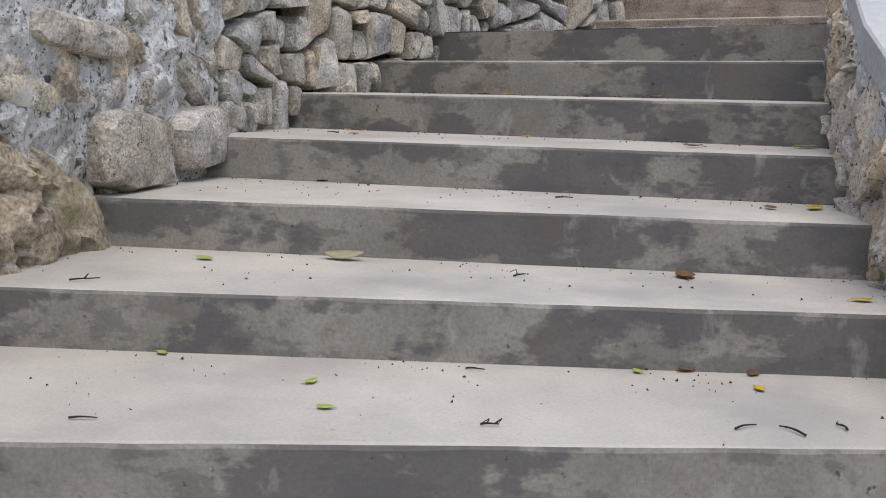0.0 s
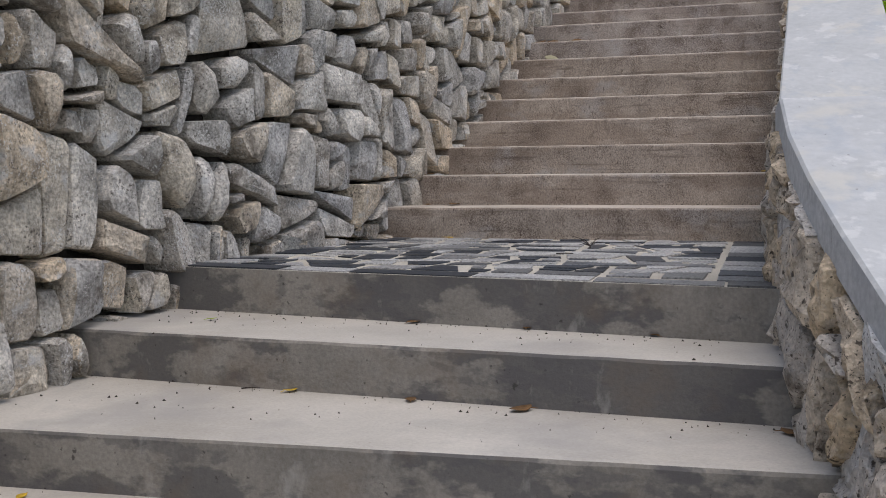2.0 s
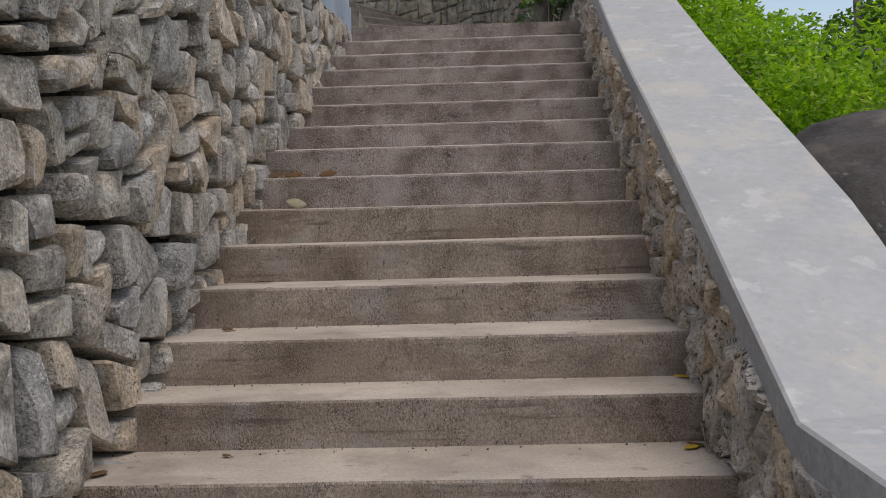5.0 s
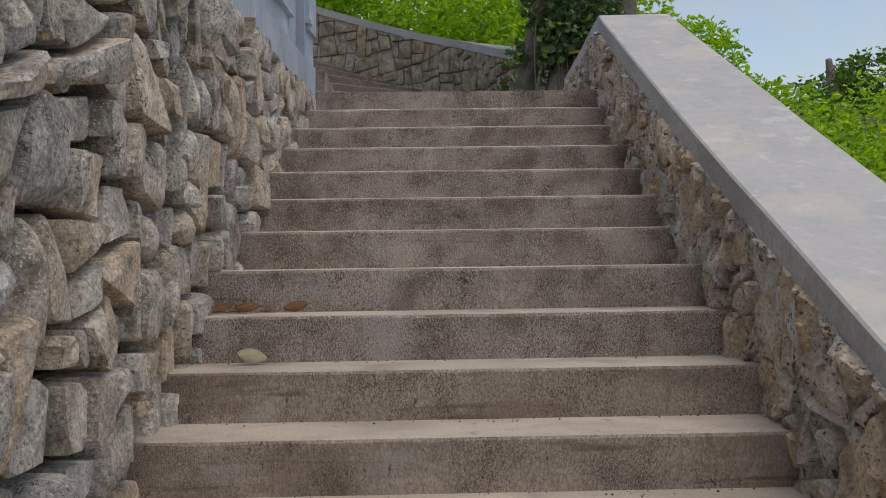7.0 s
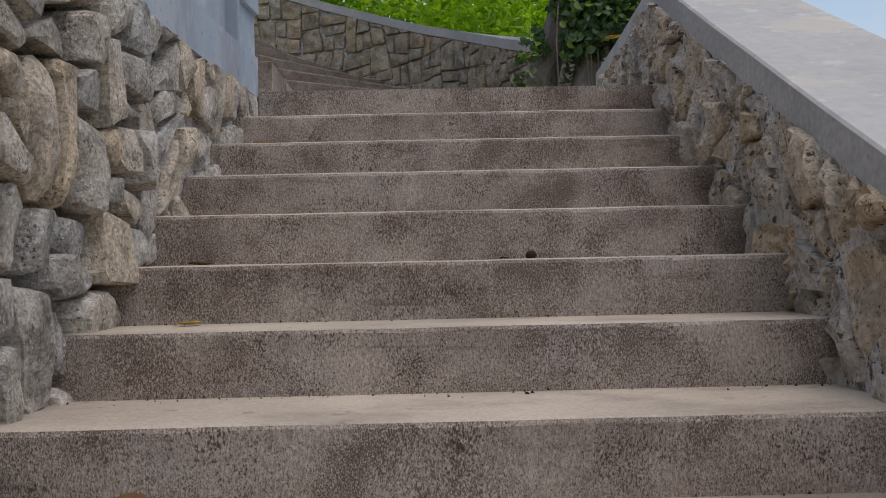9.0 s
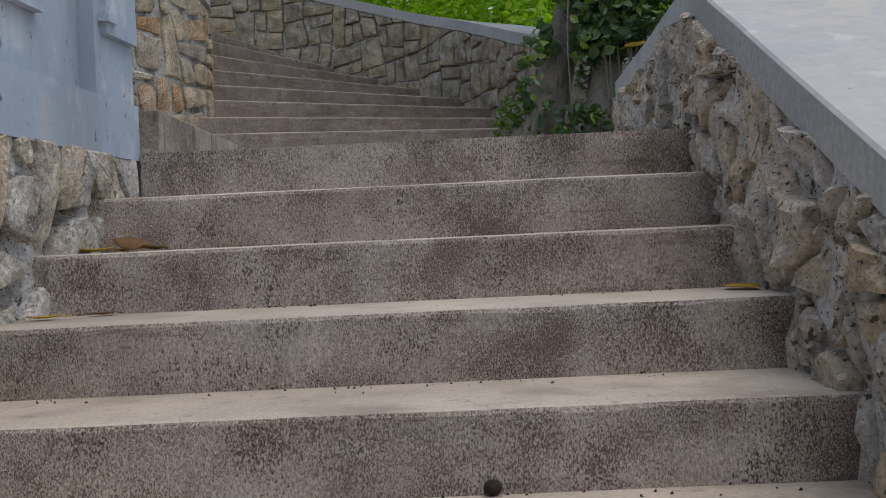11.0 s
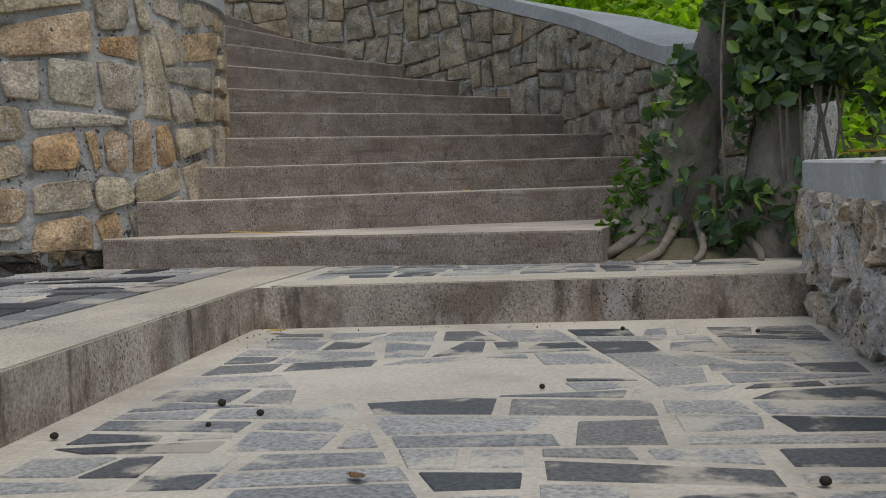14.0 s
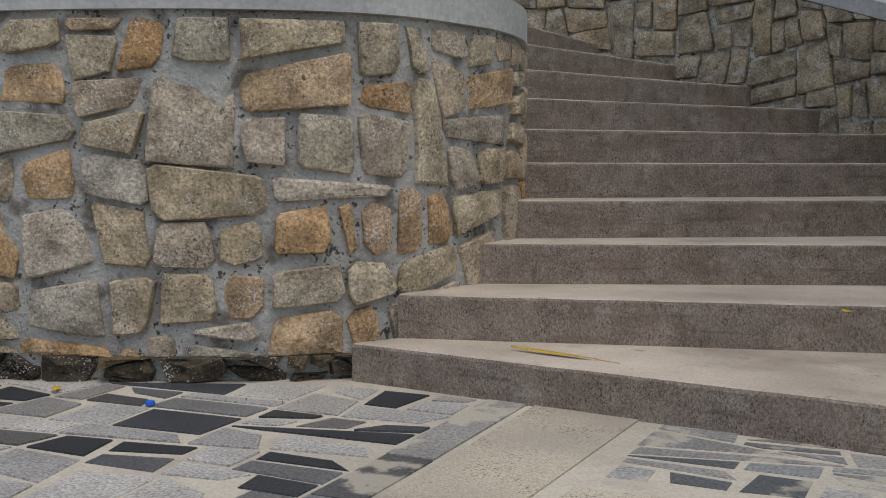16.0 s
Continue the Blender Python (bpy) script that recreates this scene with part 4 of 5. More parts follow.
def build_upper_walls():
    wall = setting("wall_corner", "rounded wall of squared tan granite blocks in grey mortar with concrete cap", "stone wall")
    f = lambda v: (lambda s: v)
    lo, hi = Z_UP - 0.03, 4.02
    part("mortar", strip_wall(CORNER, True, f(lo - 0.2), f(4.13), 0.0, -0.5, wave=0.02, step=0.08), MORTAR_SMOOTH, wall)
    s0, s1 = CORNER.find(0, -6.4), CORNER.find(1, 17.2)
    masonry(wall, "block", CORNER, True, f(lo + 0.12), f(4.09), 0.235, 1.15, 41, STONE_TAN, None, 300, gap=0.013, proud=0.024, bulge=0.02, cut=0.024, wob=0.012, skew=0.11, uneven=0.7, shake=0.035, under=0.0, s0=s0, s1=s1, tilt=0.08, rough=0.009)
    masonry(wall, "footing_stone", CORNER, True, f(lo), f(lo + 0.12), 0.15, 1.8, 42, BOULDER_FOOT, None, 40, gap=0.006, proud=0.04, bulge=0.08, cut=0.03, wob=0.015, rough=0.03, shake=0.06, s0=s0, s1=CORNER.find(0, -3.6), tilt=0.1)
    part("cap", strip_wall(CORNER, True, f(4.12), f(4.26), 0.03, -0.55, step=0.1), FASCIA, wall, "grey concrete cap")
    wall = setting("wall_curved", "curving retaining wall of dun stone blocks under a grey coping", "stone wall")
    along = lambda x: CURVED.find(0, x)
    top = curve_of([(0, 3.80), (along(-0.9), 3.82), (along(-1.2), 4.10), (along(-1.85), 4.47), (along(-2.9), 4.86), (along(-3.5), 5.06), (CURVED.length, 6.3)])
    low = curve_of([(0, 2.8), (along(-1.12), 3.1), (along(-1.58), 3.5), (along(-2.2), 3.8), (along(-3.2), 4.15), (along(-4.3), 4.5), (CURVED.length, 5.2)])
    part("mortar", strip_wall(CURVED, False, lambda s: low(s) - 0.5, lambda s: top(s) - 0.09, -0.01, -0.45, wave=0.02, step=0.08), MORTAR, wall)
    masonry(wall, "block", CURVED, False, lambda s: low(s) - 0.1, lambda s: top(s) - 0.1, 0.215, 1.0, 51, STONE_DUN, None, 300, gap=0.007, proud=0.035, bulge=0.04, cut=0.014, wob=0.006, skew=0.1, uneven=0.6, shake=0.03, tilt=0.1)
    part("cap", strip_wall(CURVED, False, lambda s: top(s) - 0.095, top, 0.03, -0.42, step=0.1), FASCIA, wall, "grey concrete coping")


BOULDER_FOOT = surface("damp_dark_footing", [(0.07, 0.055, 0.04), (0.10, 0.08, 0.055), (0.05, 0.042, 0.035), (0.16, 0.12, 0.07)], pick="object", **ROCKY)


def build_ground():
    prof = curve_of([(-400, -3), (-60, -2.6), (-6, -2.4), (0, -2.2), (2, -1.7), (4.7, -0.75), (6.3, -0.6), (12.2, 1.7), (15, 1.9), (18, 2.6), (19.6, 3.6), (22, 4.6), (30, 6.5), (60, 13), (150, 22), (400, 24)])
    low_side = curve_of([(-400, -3), (-60, -2.6), (-6, -2.5), (2, -2.2), (6, -1.3), (12, -0.4), (15, 0.5), (18, 1.9), (20, 2.9), (22, 3.8), (30, 5.0), (60, 8), (150, 12), (400, 14)])
    xs = [-400, -200, -100, -60, -40, -25, -16, -12, -9] + [-7 + 0.5 * i for i in range(29)] + [9, 12, 16, 25, 40, 60, 100, 200, 400]
    ys = [-400, -200, -100, -50, -25, -12] + [-6 + 0.5 * i for i in range(61)] + [27, 30, 35, 45, 60, 90, 150, 250, 400]
    vs = []
    for y in ys:
        for x in xs:
            z = prof(y)
            if x > 0.2:
                z = low_side(y) - 0.03 * max(0.0, min(x, 60) - 6)
            vs.append((x, y, z + 0.12 * noise.noise(Vector((x * 0.6, y * 0.6, 0))) * (1 if x > 0 or y > 20 else 0)))
    n = len(xs)
    fs = [(j * n + i, j * n + i + 1, (j + 1) * n + i + 1, (j + 1) * n + i) for j in range(len(ys) - 1) for i in range(n - 1)]
    tagged(quick("ground", vs, fs, SOIL, smooth=True), "leafy brown hillside soil round the stairs", "ground", kind="structure")


def build_boulder():
    bm = bmesh.new()
    bmesh.ops.create_icosphere(bm, subdivisions=5, radius=1.0)
    for v in bm.verts:
        p = v.co.copy()
        r = 1 + 0.06 * noise.noise(p * 1.3) + 0.03 * noise.noise(p * 5) + 0.012 * noise.noise(p * 14)
        px, pz = math.copysign(abs(p.x) ** 0.75, p.x), math.copysign(abs(p.z) ** 0.75, p.z)
        v.co = Vector((3.45 + px * 3.3 * r, 13.1 + p.y * 2.2 * r, 0.1 + pz * 1.92 * r))
    tagged(part("boulder", bm, BOULDER, smooth=True), "huge rounded dark granite boulder with pale lichen", "boulder")


def tree(name, base, top, r, blobs, count, size, seed, material, label, gap=-0.35, limbs=4):
    rng = random.Random(seed)
    t = tagged(new(name), label, "tree")
    base, top = Vector(base), Vector(top)
    mid = base.lerp(top, 0.5) + Vector((rng.uniform(-0.3, 0.3), rng.uniform(-0.3, 0.3), 0))
    pts = spline([base, mid, top], 6)
    part("trunk", tube(pts, [r * (1.25 - 0.9 * i / len(pts)) for i in range(len(pts))], 10, 0.25, seed), BARK, t, smooth=True)
    for k in range(limbs):
        b = rng.choice(blobs)
        s = base.lerp(top, rng.uniform(0.4, 0.9))
        e = Vector(b[:3])
        p2 = spline([s, s.lerp(e, 0.5) + Vector((0, 0, 0.4)), e], 5)
        part("limb", tube(p2, [r * 0.45 * (1 - 0.8 * i / len(p2)) for i in range(len(p2))], 7, 0.2, seed + k), BARK, t, smooth=True)
    vs, fs = leaf_mass(rng, blobs, count, size, gap)
    tagged(quick("crown", vs, fs, material, t), kind="stuff")
    return t


def build_plants():
    rng = random.Random(77)
    # sunlit shrubs on the bank above the curved wall
    for k, (x, y, z, s) in enumerate(((0.3, 19.6, 4.4, 1.0), (-1.2, 21.0, 4.9, 1.2), (-3.0, 21.6, 5.4, 1.2), (-5.0, 21.4, 5.8, 1.2), (1.8, 21.5, 4.3, 1.1), (-2.0, 24.5, 6.2, 1.6), (0.4, 25.5, 5.6, 1.5), (-5.2, 24.5, 6.9, 1.7), (3.4, 23.5, 3.9, 0.9))):
        blobs = [(x + rng.uniform(-1, 1) * s, y + rng.uniform(-0.6, 0.6) * s, z + rng.uniform(-0.5, 0.6) * s, 0.75 * s, 0.65 * s, 0.6 * s) for _ in range(7)]
        vs, fs = leaf_mass(rng, blobs, 6000, 0.10, -0.32, wide=0.3)
        sh = tagged(new("shrub"), "dense sunlit yellow-green leafy shrub on the bank", "shrub", "shrubs on the bank")
        tagged(quick("leaves", vs, fs, LEAF_BRIGHT, sh), kind="stuff")
        for j in range(4):
            e = Vector(blobs[j][:3])
            b = Vector((x + rng.uniform(-0.2, 0.2), y + rng.uniform(-0.2, 0.2), z - 1.3 * s))
            part("stem", tube(spline([b, b.lerp(e, 0.5) + Vector((0.1, 0, 0.1)), e], 4), [0.03 * (1 - 0.07 * i) for i in range(9)], 6, 0.2, j), BARK, sh)
    # trees and shrubs beyond the boulder
    spec = (((6.3, 26, 3.2), (6.4, 26.2, 5.6), 0.16, [(6.0, 26, 4.9, 0.9, 0.9, 0.8), (7.0, 26.5, 5.4, 1.1, 1.0, 0.8), (5.4, 25.8, 4.2, 0.9, 0.9, 0.7), (7.6, 26, 4.4, 1.3, 1.2, 0.9)], LEAF_MID, 6000),
            ((9.5, 27, 3.2), (9.6, 27.2, 6.2), 0.2, [(9.2, 27, 5.4, 1.3, 1.2, 1.0), (10.6, 27.5, 6.0, 1.4, 1.2, 1.0), (8.4, 26.6, 4.2, 1.1, 1.0, 0.9), (10.8, 26.8, 4.2, 1.6, 1.4, 1.1)], LEAF_MID, 6000),
            ((3.2, 27, 4.0), (3.2, 27.2, 5.8), 0.1, [(3.0, 27, 5.0, 0.8, 0.8, 0.7), (3.6, 27.2, 5.5, 0.7, 0.7, 0.5), (2.5, 26.8, 4.6, 0.8, 0.8, 0.6)], LEAF_BRIGHT, 3000))
    for k, (b, t, r, blobs, m, c) in enumerate(spec):
        tree("tree", b, t, r, [(x + 0.5, y, z - 0.35, q, w, e) for x, y, z, q, w, e in blobs], int(c * 1.6), 0.12, 300 + k, m, "leafy green tree on the hillside against the sky")
    for k, (x, y, z, s, m) in enumerate(((2.2, 16.8, 2.0, 0.9, LEAF_BRIGHT), (3.6, 17.6, 2.5, 1.1, LEAF_BRIGHT), (5.2, 18.0, 2.9, 1.2, LEAF_BRIGHT), (1.4, 18.0, 2.8, 1.0, LEAF_BRIGHT), (7.2, 18.6, 2.6, 1.2, LEAF_MID), (4.4, 20.5, 2.9, 1.0, LEAF_MID))):
        blobs = [(x + rng.uniform(-1, 1) * s, y + rng.uniform(-0.6, 0.6) * s, z + rng.uniform(-0.5, 0.7) * s, 0.7 * s, 0.6 * s, 0.6 * s) for _ in range(7)]
        vs, fs = leaf_mass(rng, blobs, 3600, 0.10, -0.35)
        sh = tagged(new("shrub"), "thick leafy green shrub behind the boulder", "shrub", "shrubs behind the boulder")
        tagged(quick("leaves", vs, fs, m, sh), kind="stuff")
        for j in range(3):
            e = Vector(blobs[j][:3])
            b = Vector((x, y, z - 1.4 * s))
            part("stem", tube(spline([b, b.lerp(e, 0.5) + Vector((0.1, 0, 0.1)), e], 4), [0.03 * (1 - 0.07 * i) for i in range(9)], 6, 0.2, j), BARK, sh)


def build_ivy_tree():
    rng = random.Random(5)
    t = tagged(new("ivy_tree"), "old grey tree with spreading roots, overgrown with dark ivy", "tree")
    main = spline([(-1.12, 15.5, 2.72), (-1.02, 15.55, 3.05), (-0.86, 15.62, 3.45), (-0.72, 15.66, 3.9), (-0.6, 15.7, 4.6), (-0.5, 15.8, 6.2)], 5)
    part("trunk", tube(main, [0.20 - 0.075 * min(1, i / 9) for i in range(len(main))], 18, 0.4, 1), BARK, t, smooth=True)
    second = spline([(-0.66, 15.3, 2.72), (-0.62, 15.4, 3.1), (-0.52, 15.5, 3.6), (-0.35, 15.6, 4.3), (-0.2, 15.7, 6.2)], 5)
    part("trunk", tube(second, [0.13 - 0.03 * min(1, i / 8) for i in range(len(second))], 12, 0.35, 4), BARK, t, smooth=True)
    part("trunk", tube(spline([(0.1, 15.6, 2.6), (0.12, 15.7, 3.6), (0.05, 15.8, 6.0)], 6), [0.14] * 13, 12, 0.3, 8), BARK, t, smooth=True)
    for k, (bx, ex, ey, r) in enumerate(((-1.1, -1.42, 15.22, 0.035), (-1.0, -1.2, 15.08, 0.028), (-0.92, -0.98, 15.02, 0.024), (-0.8, -0.72, 15.05, 0.03), (-0.66, -0.5, 15.06, 0.032))):
        b = Vector((bx, 15.42, 2.95))
        e = Vector((ex, ey, 2.79))
        m = b.lerp(e, 0.55) + Vector((rng.uniform(-0.05, 0.05), 0, -0.03))
        pts = spline([b, m, e], 6)
        part("root", tube(pts, [r * (1 - 0.05 * i) for i in range(len(pts))], 8, 0.35, k), BARK, t, smooth=True)
    # unseen crown and limbs, added this wide to shade the upper steps
    crown = [(-0.5, 16.6, 7.0, 1.3, 1.2, 0.6), (0.6, 16.2, 7.3, 1.3, 1.2, 0.7), (-1.8, 17.2, 7.2, 1.3, 1.2, 0.6), (-2.9, 18.0, 7.4, 1.2, 1.2, 0.6), (-1.2, 18.4, 7.8, 1.4, 1.2, 0.7), (1.4, 17.2, 7.6, 1.2, 1.2, 0.6)]
    for k, b in enumerate(crown):
        e = Vector(b[:3])
        a = Vector((-0.45, 15.85, 6.1))
        pts = spline([a, a.lerp(e, 0.5) + Vector((0, 0, 0.25)), e], 5)
        part("limb", tube(pts, [0.08 * (1 - 0.07 * i) for i in range(len(pts))], 8, 0.2, k), BARK, t, smooth=True)
    vs, fs = leaf_mass(rng, crown, 2600, 0.15, -0.4, wide=0.34)
    tagged(quick("crown", vs, fs, LEAF_MID, t), kind="stuff")
    ivy = tagged(new("ivy"), "glossy dark ivy hanging round the tree trunks", "ivy")
    blobs = [(-0.62, 15.28, 3.25, 0.2, 0.16, 0.45), (-0.55, 15.25, 3.55, 0.24, 0.18, 0.4), (-0.62, 15.35, 3.25, 0.16, 0.16, 0.4), (-0.5, 15.3, 3.75, 0.25, 0.25, 0.4), (-0.35, 15.35, 4.1, 0.4, 0.3, 0.35), (-0.15, 15.3, 3.65, 0.35, 0.3, 0.3), (-0.72, 15.4, 4.2, 0.25, 0.2, 0.5), (-0.45, 15.1, 3.0, 0.15, 0.12, 0.25),
             (-1.0, 15.4, 3.35, 0.14, 0.15, 0.3), (-1.08, 15.5, 3.6, 0.12, 0.12, 0.2), (-0.8, 15.3, 3.0, 0.14, 0.12, 0.2), (-0.3, 15.2, 3.3, 0.2, 0.15, 0.3), (0.15, 15.3, 3.6, 0.3, 0.25, 0.25), (-0.3, 15.5, 4.8, 0.4, 0.3, 0.5)]
    vs, fs = leaf_mass(rng, blobs, 4600, 0.07, -0.25, hang=0.7, wide=0.36)
    tagged(quick("leaves", vs, fs, LEAF_IVY, ivy), kind="stuff")
    for k in range(10):
        x = rng.uniform(-0.95, -0.2)
        p = [(x, 15.32 + rng.uniform(-0.08, 0.1), 4.2), (x + rng.uniform(-0.1, 0.1), 15.28, 3.6), (x + rng.uniform(-0.15, 0.1), 15.3, 2.95)]
        part("vine", tube(spline(p, 6), [0.006] * 13, 5), BARK, ivy)
    bush = tagged(new("small_plant"), "small light-green leafy weed beside the lowest step", "plant")
    vs, fs = leaf_mass(rng, [(-1.2, 15.42, 2.98, 0.13, 0.1, 0.17), (-1.15, 15.45, 3.1, 0.12, 0.1, 0.12), (-1.08, 15.4, 2.9, 0.1, 0.1, 0.1)], 260, 0.05, -0.6)
    tagged(quick("leaves", vs, fs, LEAF_MID, bush), kind="stuff")
    for k in range(5):
        b = Vector((-1.16, 15.43, 2.76))
        part("stem", tube([b, b + Vector((rng.uniform(-0.1, 0.1), rng.uniform(-0.06, 0.04), 0.3))], [0.005, 0.003], 5), BARK, bush)


build_stairs()
build_landings()
build_left_wall()
build_right_wall()
build_painted_wall()
build_upper_walls()
build_ground()
build_boulder()
build_plants()
build_ivy_tree()


# ---- small things on the steps ----
def leaf_bm(length, width, curl, twist, rng):
    """A dry or fresh leaf: a pointed blade, folded along its rib, curled, with a short stalk."""
    bm = bmesh.new()
    n, rows = 8, []
    for i in range(n + 1):
        t = i / n
        w = width * math.sin(math.pi * min(1, t * 0.96 + 0.02)) ** 0.75
        x = (t - 0.5) * length
        z = curl * length * (2 * t - 1) ** 2 + 0.004
        rows.append([bm.verts.new((x, -w / 2, z + 0.06 * w + twist * x * 0.12)), bm.verts.new((x, 0, z)), bm.verts.new((x, w / 2, z + 0.08 * w - twist * x * 0.12))])
    for a, b in zip(rows, rows[1:]):
        for k in (0, 1):
            bm.faces.new((a[k], b[k], b[k + 1], a[k + 1]))
    ret = bmesh.ops.extrude_face_region(bm, geom=bm.faces[:])
    bmesh.ops.translate(bm, verts=[v for v in ret["geom"] if isinstance(v, bmesh.types.BMVert)], vec=(0, 0, 0.0015))
    bmesh.ops.recalc_face_normals(bm, faces=bm.faces[:])
    return bm


def fallen_leaf(x, y, z, length, material, label, seed, wide=0.6, curl=0.1, lean=0):
    rng = random.Random(seed)
    t = tagged(new("fallen_leaf"), label, "leaf", "fallen leaves on the steps")
    length *= 0.8
    part("blade", leaf_bm(length, length * wide, curl * rng.uniform(0.2, 1.1), rng.uniform(-0.4, 0.4), rng), material, t, smooth=True)
    part("stalk", tube([(length * 0.48, 0, 0.006), (length * 0.75, rng.uniform(-0.01, 0.01), 0.004)], [0.0015, 0.001], 5), material, t)
    if lean:
        t.matrix_basis = pose(x, y, z + math.sin(radians(lean)) * length * wide * 0.5, lean, rng.uniform(-12, 12), rng.uniform(-20, 20))
    else:
        t.matrix_basis = pose(x, y, z, rng.uniform(-3, 3), rng.uniform(-2, 2), rng.uniform(0, 360))


def twig(x, y, z, length, seed, turn, forks=0):
    rng = random.Random(seed)
    t = tagged(new("twig"), "thin dark dry twig lying on the steps", "twig", "twigs on the steps")
    pts = [(-length / 2, 0, 0.004), (-length * 0.15, rng.uniform(-0.1, 0.1) * length, 0.006), (length * 0.2, rng.uniform(-0.1, 0.1) * length, 0.005), (length / 2, rng.uniform(-0.15, 0.15) * length, 0.004)]
    part("stick", tube(spline(pts, 4), [0.003 - 0.00013 * i for i in range(13)], 6, 0.3, seed), TWIG, t)
    for k in range(forks):
        b = Vector((rng.uniform(-0.3, 0.3) * length, 0, 0.005))
        e = b + Vector((rng.uniform(-0.3, 0.4), rng.choice((-1, 1)) * rng.uniform(0.2, 0.45), rng.uniform(0, 0.25))) * length
        part("fork", tube([b, b.lerp(e, 0.5) + Vector((0.01, 0, 0.01)), e], [0.0022, 0.0018, 0.001], 5), TWIG, t)
    t.matrix_basis = pose(x, y, z, 0, 0, turn)


def seed_pod(x, y, z, r, seed):
    bm = bmesh.new()
    bmesh.ops.create_icosphere(bm, subdivisions=2, radius=r)
    for v in bm.verts:
        v.co *= 1 + 0.15 * noise.noise(v.co * 60 + Vector((seed, 0, 0)))
        v.co.z = v.co.z * 0.85 + r * 0.8
    ob = tagged(part("seed_pod", bm, TWIG, smooth=True), "small round dark brown seed pod", "seed pod", "seed pods on the landing")
    ob.location = (x, y, z)


def crumbs(name, spots, label, seed, spread, count, size):
    """Fine dirt too small to count."""
    rng = random.Random(seed)
    vs, fs = [], []
    for x, y, z, dx, dy in spots:
        for _ in range(count):
            c = Vector((x + rng.gauss(0, dx), y + rng.gauss(0, dy), z + 0.002))
            s = size * rng.uniform(0.4, 1.5)
            o = len(vs)
            vs += [c + Vector((rng.uniform(-1, 1) * s, rng.uniform(-1, 1) * s, 0)) for _ in range(3)] + [c + Vector((0, 0, s))]
            fs += [(o, o + 1, o + 3), (o + 1, o + 2, o + 3), (o + 2, o, o + 3), (o, o + 2, o + 1)]
    tagged(quick(name, vs, fs, TWIG), label, "debris", kind="stuff")


def zs(n):
    return n * RISE + 0.001


YEL, BRN, LIM = "curled yellow fallen leaf lying on the concrete", "curled dry brown leaf lying on the concrete", "fresh green fallen leaf lying on the concrete"
n = 0
for x, y, k, L, m in ((-1.98, 1.59, -6, 0.05, LIM), (-1.49, 1.60, -6, 0.05, LIM), (-1.34, 1.46, -6, 0.05, LIM), (-1.46, 1.90, -6, 0.07, BRN), (-0.87, 2.13, -6, 0.04, LIM), (-0.77, 2.22, -6, 0.07, BRN), (-0.57, 2.15, -6, 0.05, YEL), (-0.62, 2.28, -6, 0.06, BRN),
                      (-2.25, 2.03, -5, 0.08, LIM), (-0.92, 2.62, -5, 0.12, BRN), (-0.42, 2.55, -5, 0.07, YEL), (-0.8, 3.08, -4, 0.07, BRN), (-0.68, 3.15, -4, 0.10, YEL), (-2.81, 3.52, -3, 0.05, YEL), (-1.94, 3.58, -3, 0.05, YEL),
                      (-0.84, 3.68, -3, 0.13, LIM), (-2.69, 3.47, -3, 0.06, YEL), (-2.57, 3.25, -3, 0.06, BRN), (-1.18, 3.43, -3, 0.09, BRN), (-2.36, 4.22, -2, 0.06, YEL), (-1.95, 4.20, -2, 0.07, BRN), (-1.6, 4.16, -2, 0.09, BRN), (-0.86, 4.09, -2, 0.08, BRN),
                      (-2.83, 4.55, -1, 0.05, LIM), (-2.1, 4.66, -1, 0.07, BRN), (-1.69, 4.62, -1, 0.06, BRN), (-1.27, 4.58, -1, 0.07, BRN), (-2.54, 6.44, 0, 0.07, YEL), (-2.6, 6.74, 1, 0.13, BRN), (-2.74, 6.70, 1, 0.08, BRN), (-0.98, 7.2, 2, 0.08, YEL),
                      (-2.82, 6.98, 2, 0.10, BRN), (-2.48, 7.2, 2, 0.05, BRN), (-0.96, 7.24, 2, 0.08, BRN), (-0.92, 7.6, 3, 0.09, YEL), (-2.66, 8.0, 4, 0.08, BRN), (-2.58, 8.4, 5, 0.09, BRN), (-2.74, 9.4, 8, 0.11, BRN), (-2.66, 9.42, 8, 0.12, BRN), (-2.55, 9.44, 8, 0.10, BRN),
                      (-2.5, 10.24, 10, 0.11, YEL), (-2.56, 10.68, 11, 0.14, BRN), (-0.86, 11.38, 13, 0.17, YEL), (-2.62, 11.38, 13, 0.11, YEL), (-2.5, 11.46, 13, 0.10, BRN), (-2.62, 11.76, 14, 0.14, YEL), (-2.56, 11.84, 14, 0.12, YEL), (-2.46, 11.82, 14, 0.15, BRN),
                      (-1.92, 12.12, 15, 0.13, YEL), (-1.28, 12.12, 15, 0.12, LIM), (-1.08, 12.19, 15, 0.13, BRN), (-1.97, 12.1, 15, 0.05, BRN), (-2.44, 14.26, 16, 0.07, YEL), (-1.81, 12.51, 16, 0.05, BRN)):
    n += 1
    fallen_leaf(x, y, zs(k) + (0.005 if k in (0, 16) else 0), L, {YEL: LEAF_YELLOW, BRN: LEAF_BROWN, LIM: LEAF_LIME}[m], m, n)
fallen_leaf(-1.9, 2.28, zs(-5), 0.17, LEAF_PALE, "pale grey-green dry leaf curled up on the concrete", 81, 0.4, 0.12, 18)
fallen_leaf(-2.56, 9.09, zs(7), 0.13, LEAF_PALE, "pale olive dry leaf leaning on the riser", 82, 0.62, 0.16, 48)
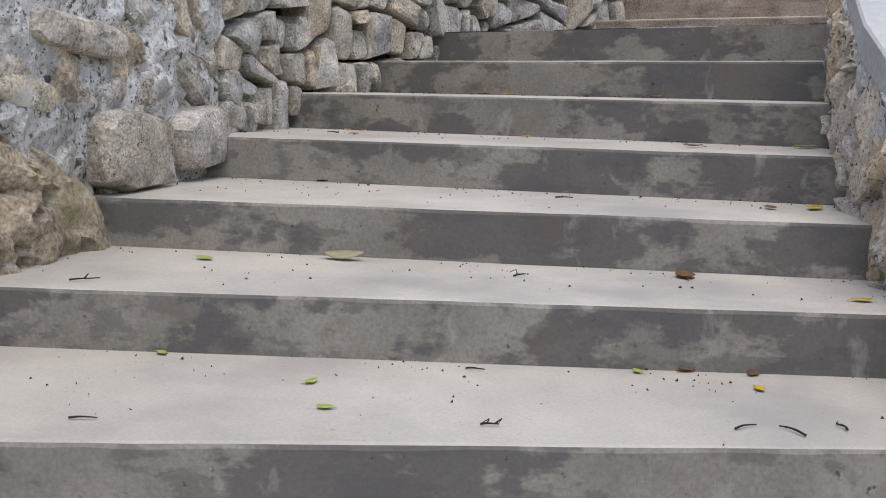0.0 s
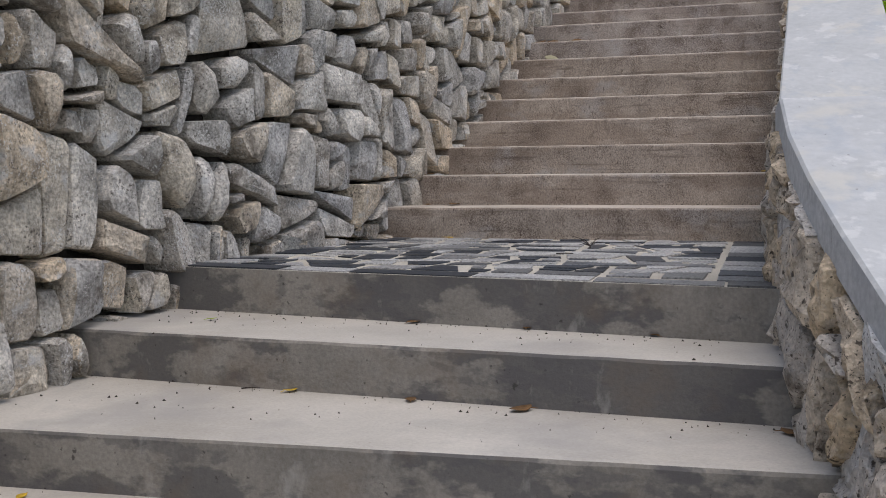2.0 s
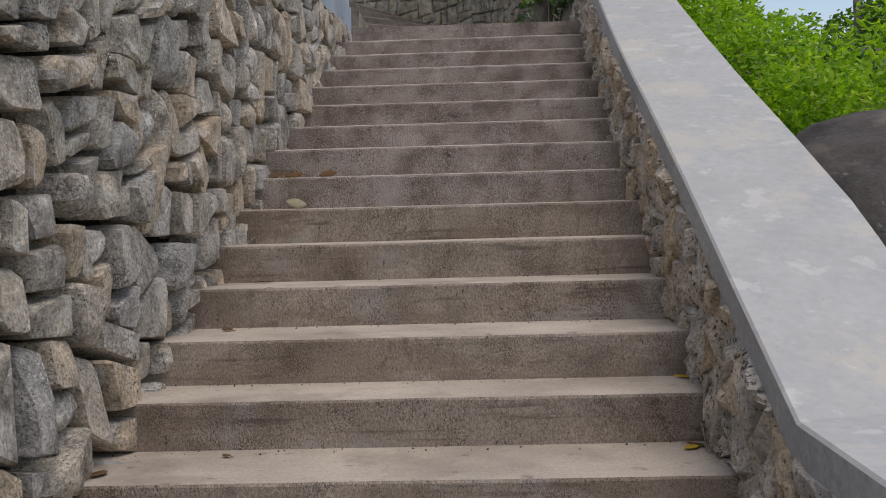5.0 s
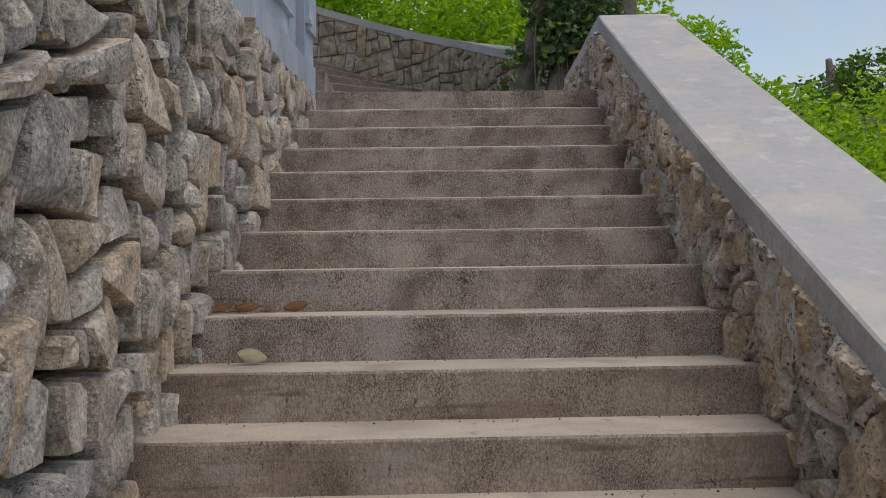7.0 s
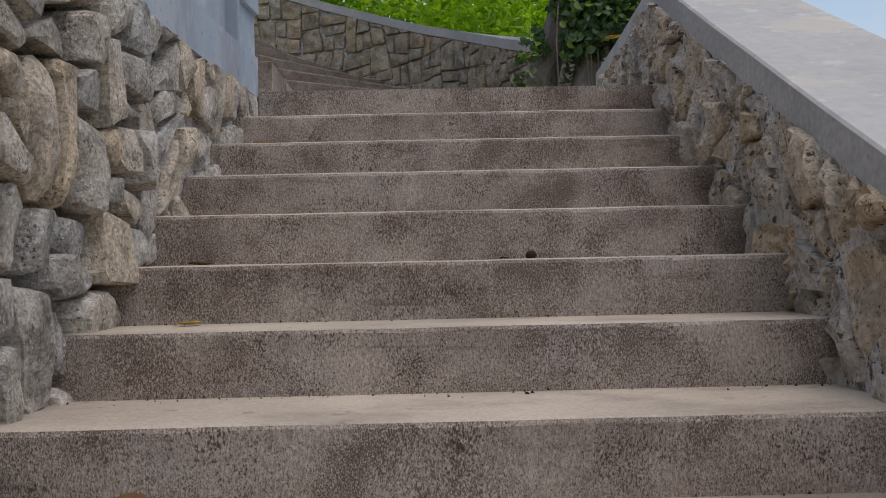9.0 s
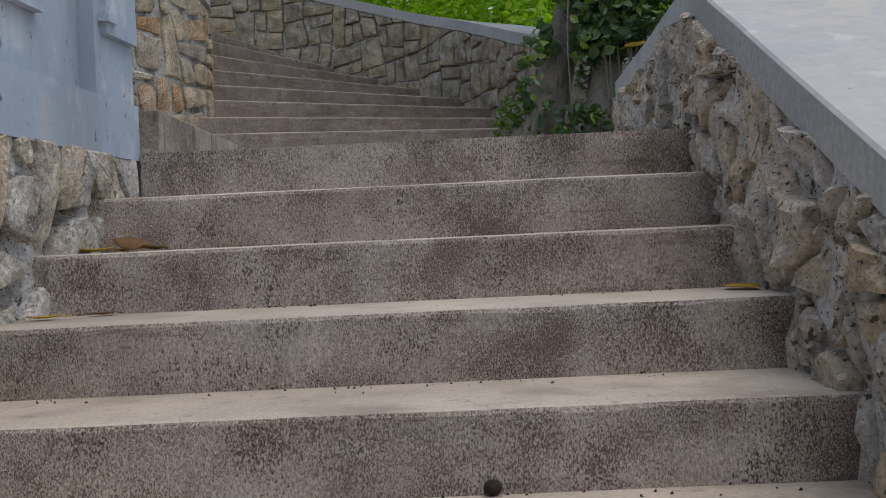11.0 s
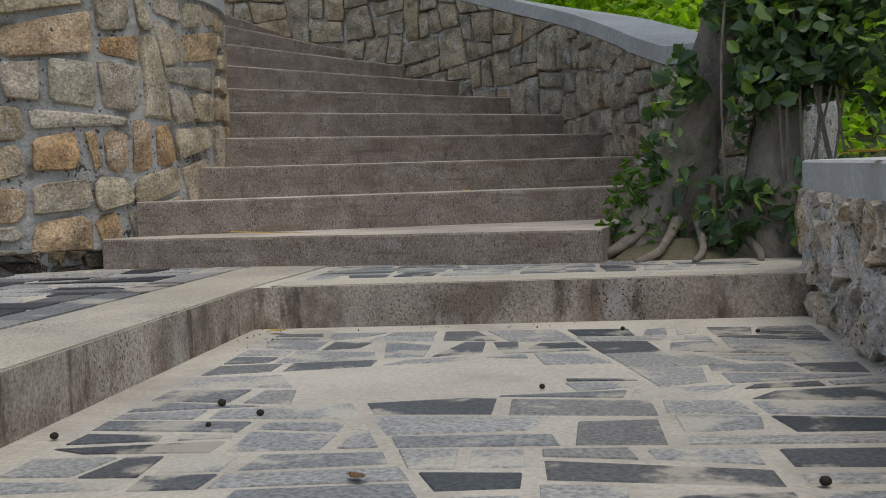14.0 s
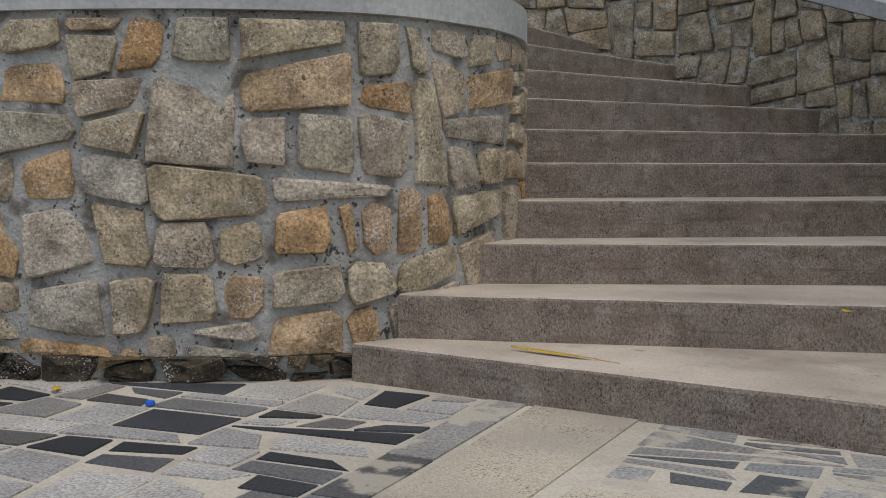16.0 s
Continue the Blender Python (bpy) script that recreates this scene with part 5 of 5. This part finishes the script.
for lx, ly, lev, ln, tilt in ((-2.62, 9.42, 8, 0.13, 40), (-2.72, 9.40, 8, 0.15, 25), (-2.44, 9.43, 8, 0.12, 55), (-2.52, 11.8, 14, 0.14, 35)):
    fallen_leaf(lx, ly, zs(lev), ln, LEAF_BROWN, "dry brown leaf curled against the riser", 83 + lev + int(tilt), 0.5, 0.15, tilt)
fallen_leaf(-0.71, 13.6, 3.163, 0.15, LEAF_YELLOW, "yellow fallen leaf on the coping", 90)
fallen_leaf(-4.44, 14.86, Z_UP + 0.008, 0.07, LEAF_YELLOW, "small yellow leaf at the wall's foot", 91)
fallen_leaf(-2.86, 15.52, Z_UP + 0.142, 0.42, LEAF_YELLOW, "long narrow dry yellow leaf on the lowest step", 92, 0.09, 0.02)
fallen_leaf(-1.94, 15.78, Z_UP + 0.306, 0.06, LEAF_YELLOW, YEL, 93)
for k, (x, y, lev, L, a, f) in enumerate(((-0.98, 1.56, -6, 0.04, 30, 2), (-0.52, 1.85, -6, 0.06, 60, 0), (-0.43, 1.88, -6, 0.07, 150, 0), (-0.35, 1.97, -6, 0.05, 130, 0), (-1.72, 1.12, -6, 0.06, 40, 0), (-1.22, 1.92, -6, 0.05, 20, 0), (-2.27, 1.59, -5, 0.08, 50, 1),
                                        (-1.32, 2.35, -5, 0.05, 70, 1), (-2.44, 2.9, -4, 0.09, 20, 0), (-1.46, 2.94, -4, 0.06, 25, 0), (-2.72, 3.3, -3, 0.08, 160, 0), (-2.5, 4.22, -2, 0.06, 20, 0), (-1.72, 5.98, 0, 0.22, 100, 5), (-1.75, 5.55, 0, 0.07, 10, 0), (-1.62, 10.5, 11, 0.03, 10, 0), (-1.15, 12.18, 15, 0.14, 0, 0))):
    twig(x, y, zs(lev) + (0.006 if lev == 0 else 0), L, k + 5, a, f)
for k, (x, y, r) in enumerate(((-2.24, 13.1, 0.016), (-2.12, 13.0, 0.014), (-1.53, 13.26, 0.012), (-1.08, 12.49, 0.015), (-2.48, 12.8, 0.014), (-1.3, 14.2, 0.012), (-0.9, 14.1, 0.012), (-2.2, 12.9, 0.01))):
    seed_pod(x, y, Z_TOP + 0.003, r * 0.62, k)
seed_pod(-1.52, 10.72, zs(11), 0.018, 20)
bm = bmesh.new()
bmesh.ops.create_cone(bm, cap_ends=True, segments=14, radius1=0.017, radius2=0.015, depth=0.014)
bevelled(bm, 0.002, 1)
cap = tagged(part("bottle_cap", bm, BLUE), "small blue plastic bottle cap on the flags", "bottle cap")
cap.location = (-4.0, 14.82, Z_UP + 0.013)
spots = []
for i, (a, b) in enumerate(LOWER[3:-1]):
    c, d = LOWER[i + 4]
    for t in (0.1, 0.3, 0.5, 0.7, 0.9):
        spots.append((c[0] + (d[0] - c[0]) * t, c[1] + (d[1] - c[1]) * t - 0.05, (i - 6) * RISE, 0.18, 0.035))
        spots.append(((a[0] + c[0]) / 2 + (b[0] - a[0]) * t, (a[1] + c[1]) / 2 + (b[1] - a[1]) * t, (i - 6) * RISE, 0.2, 0.12))
for i in range(15):
    for x in (-2.6, -2.2, -1.7, -1.2):
        spots.append((x, NOSE[i + 1] - 0.04, (i + 1) * RISE, 0.2, 0.03))
spots += [(-1.6, 14.3, Z_TOP + 0.004, 0.5, 0.03), (-2.48, 14.1, Z_TOP + 0.004, 0.04, 0.15), (-2.4, 15.3, Z_UP + 0.006, 0.3, 0.03), (-4.2, 15.02, Z_UP + 0.006, 0.3, 0.03)]
crumbs("dirt", spots, "dark crumbs of soil and leaf along the risers", 3, 0, 16, 0.0045)
# a sprig between landing and first riser
weed = tagged(new("weed"), "tiny green weed growing at the wall's foot", "plant")
vs, fs = leaf_mass(random.Random(8), [(-0.93, 6.5, 0.09, 0.05, 0.03, 0.05)], 16, 0.045, -1)
quick("leaves", vs, fs, LEAF_BRIGHT, weed)
part("stem", tube([(-0.925, 6.5, 0.0), (-0.935, 6.49, 0.1)], [0.002, 0.0015], 5), LEAF_LIME, weed)
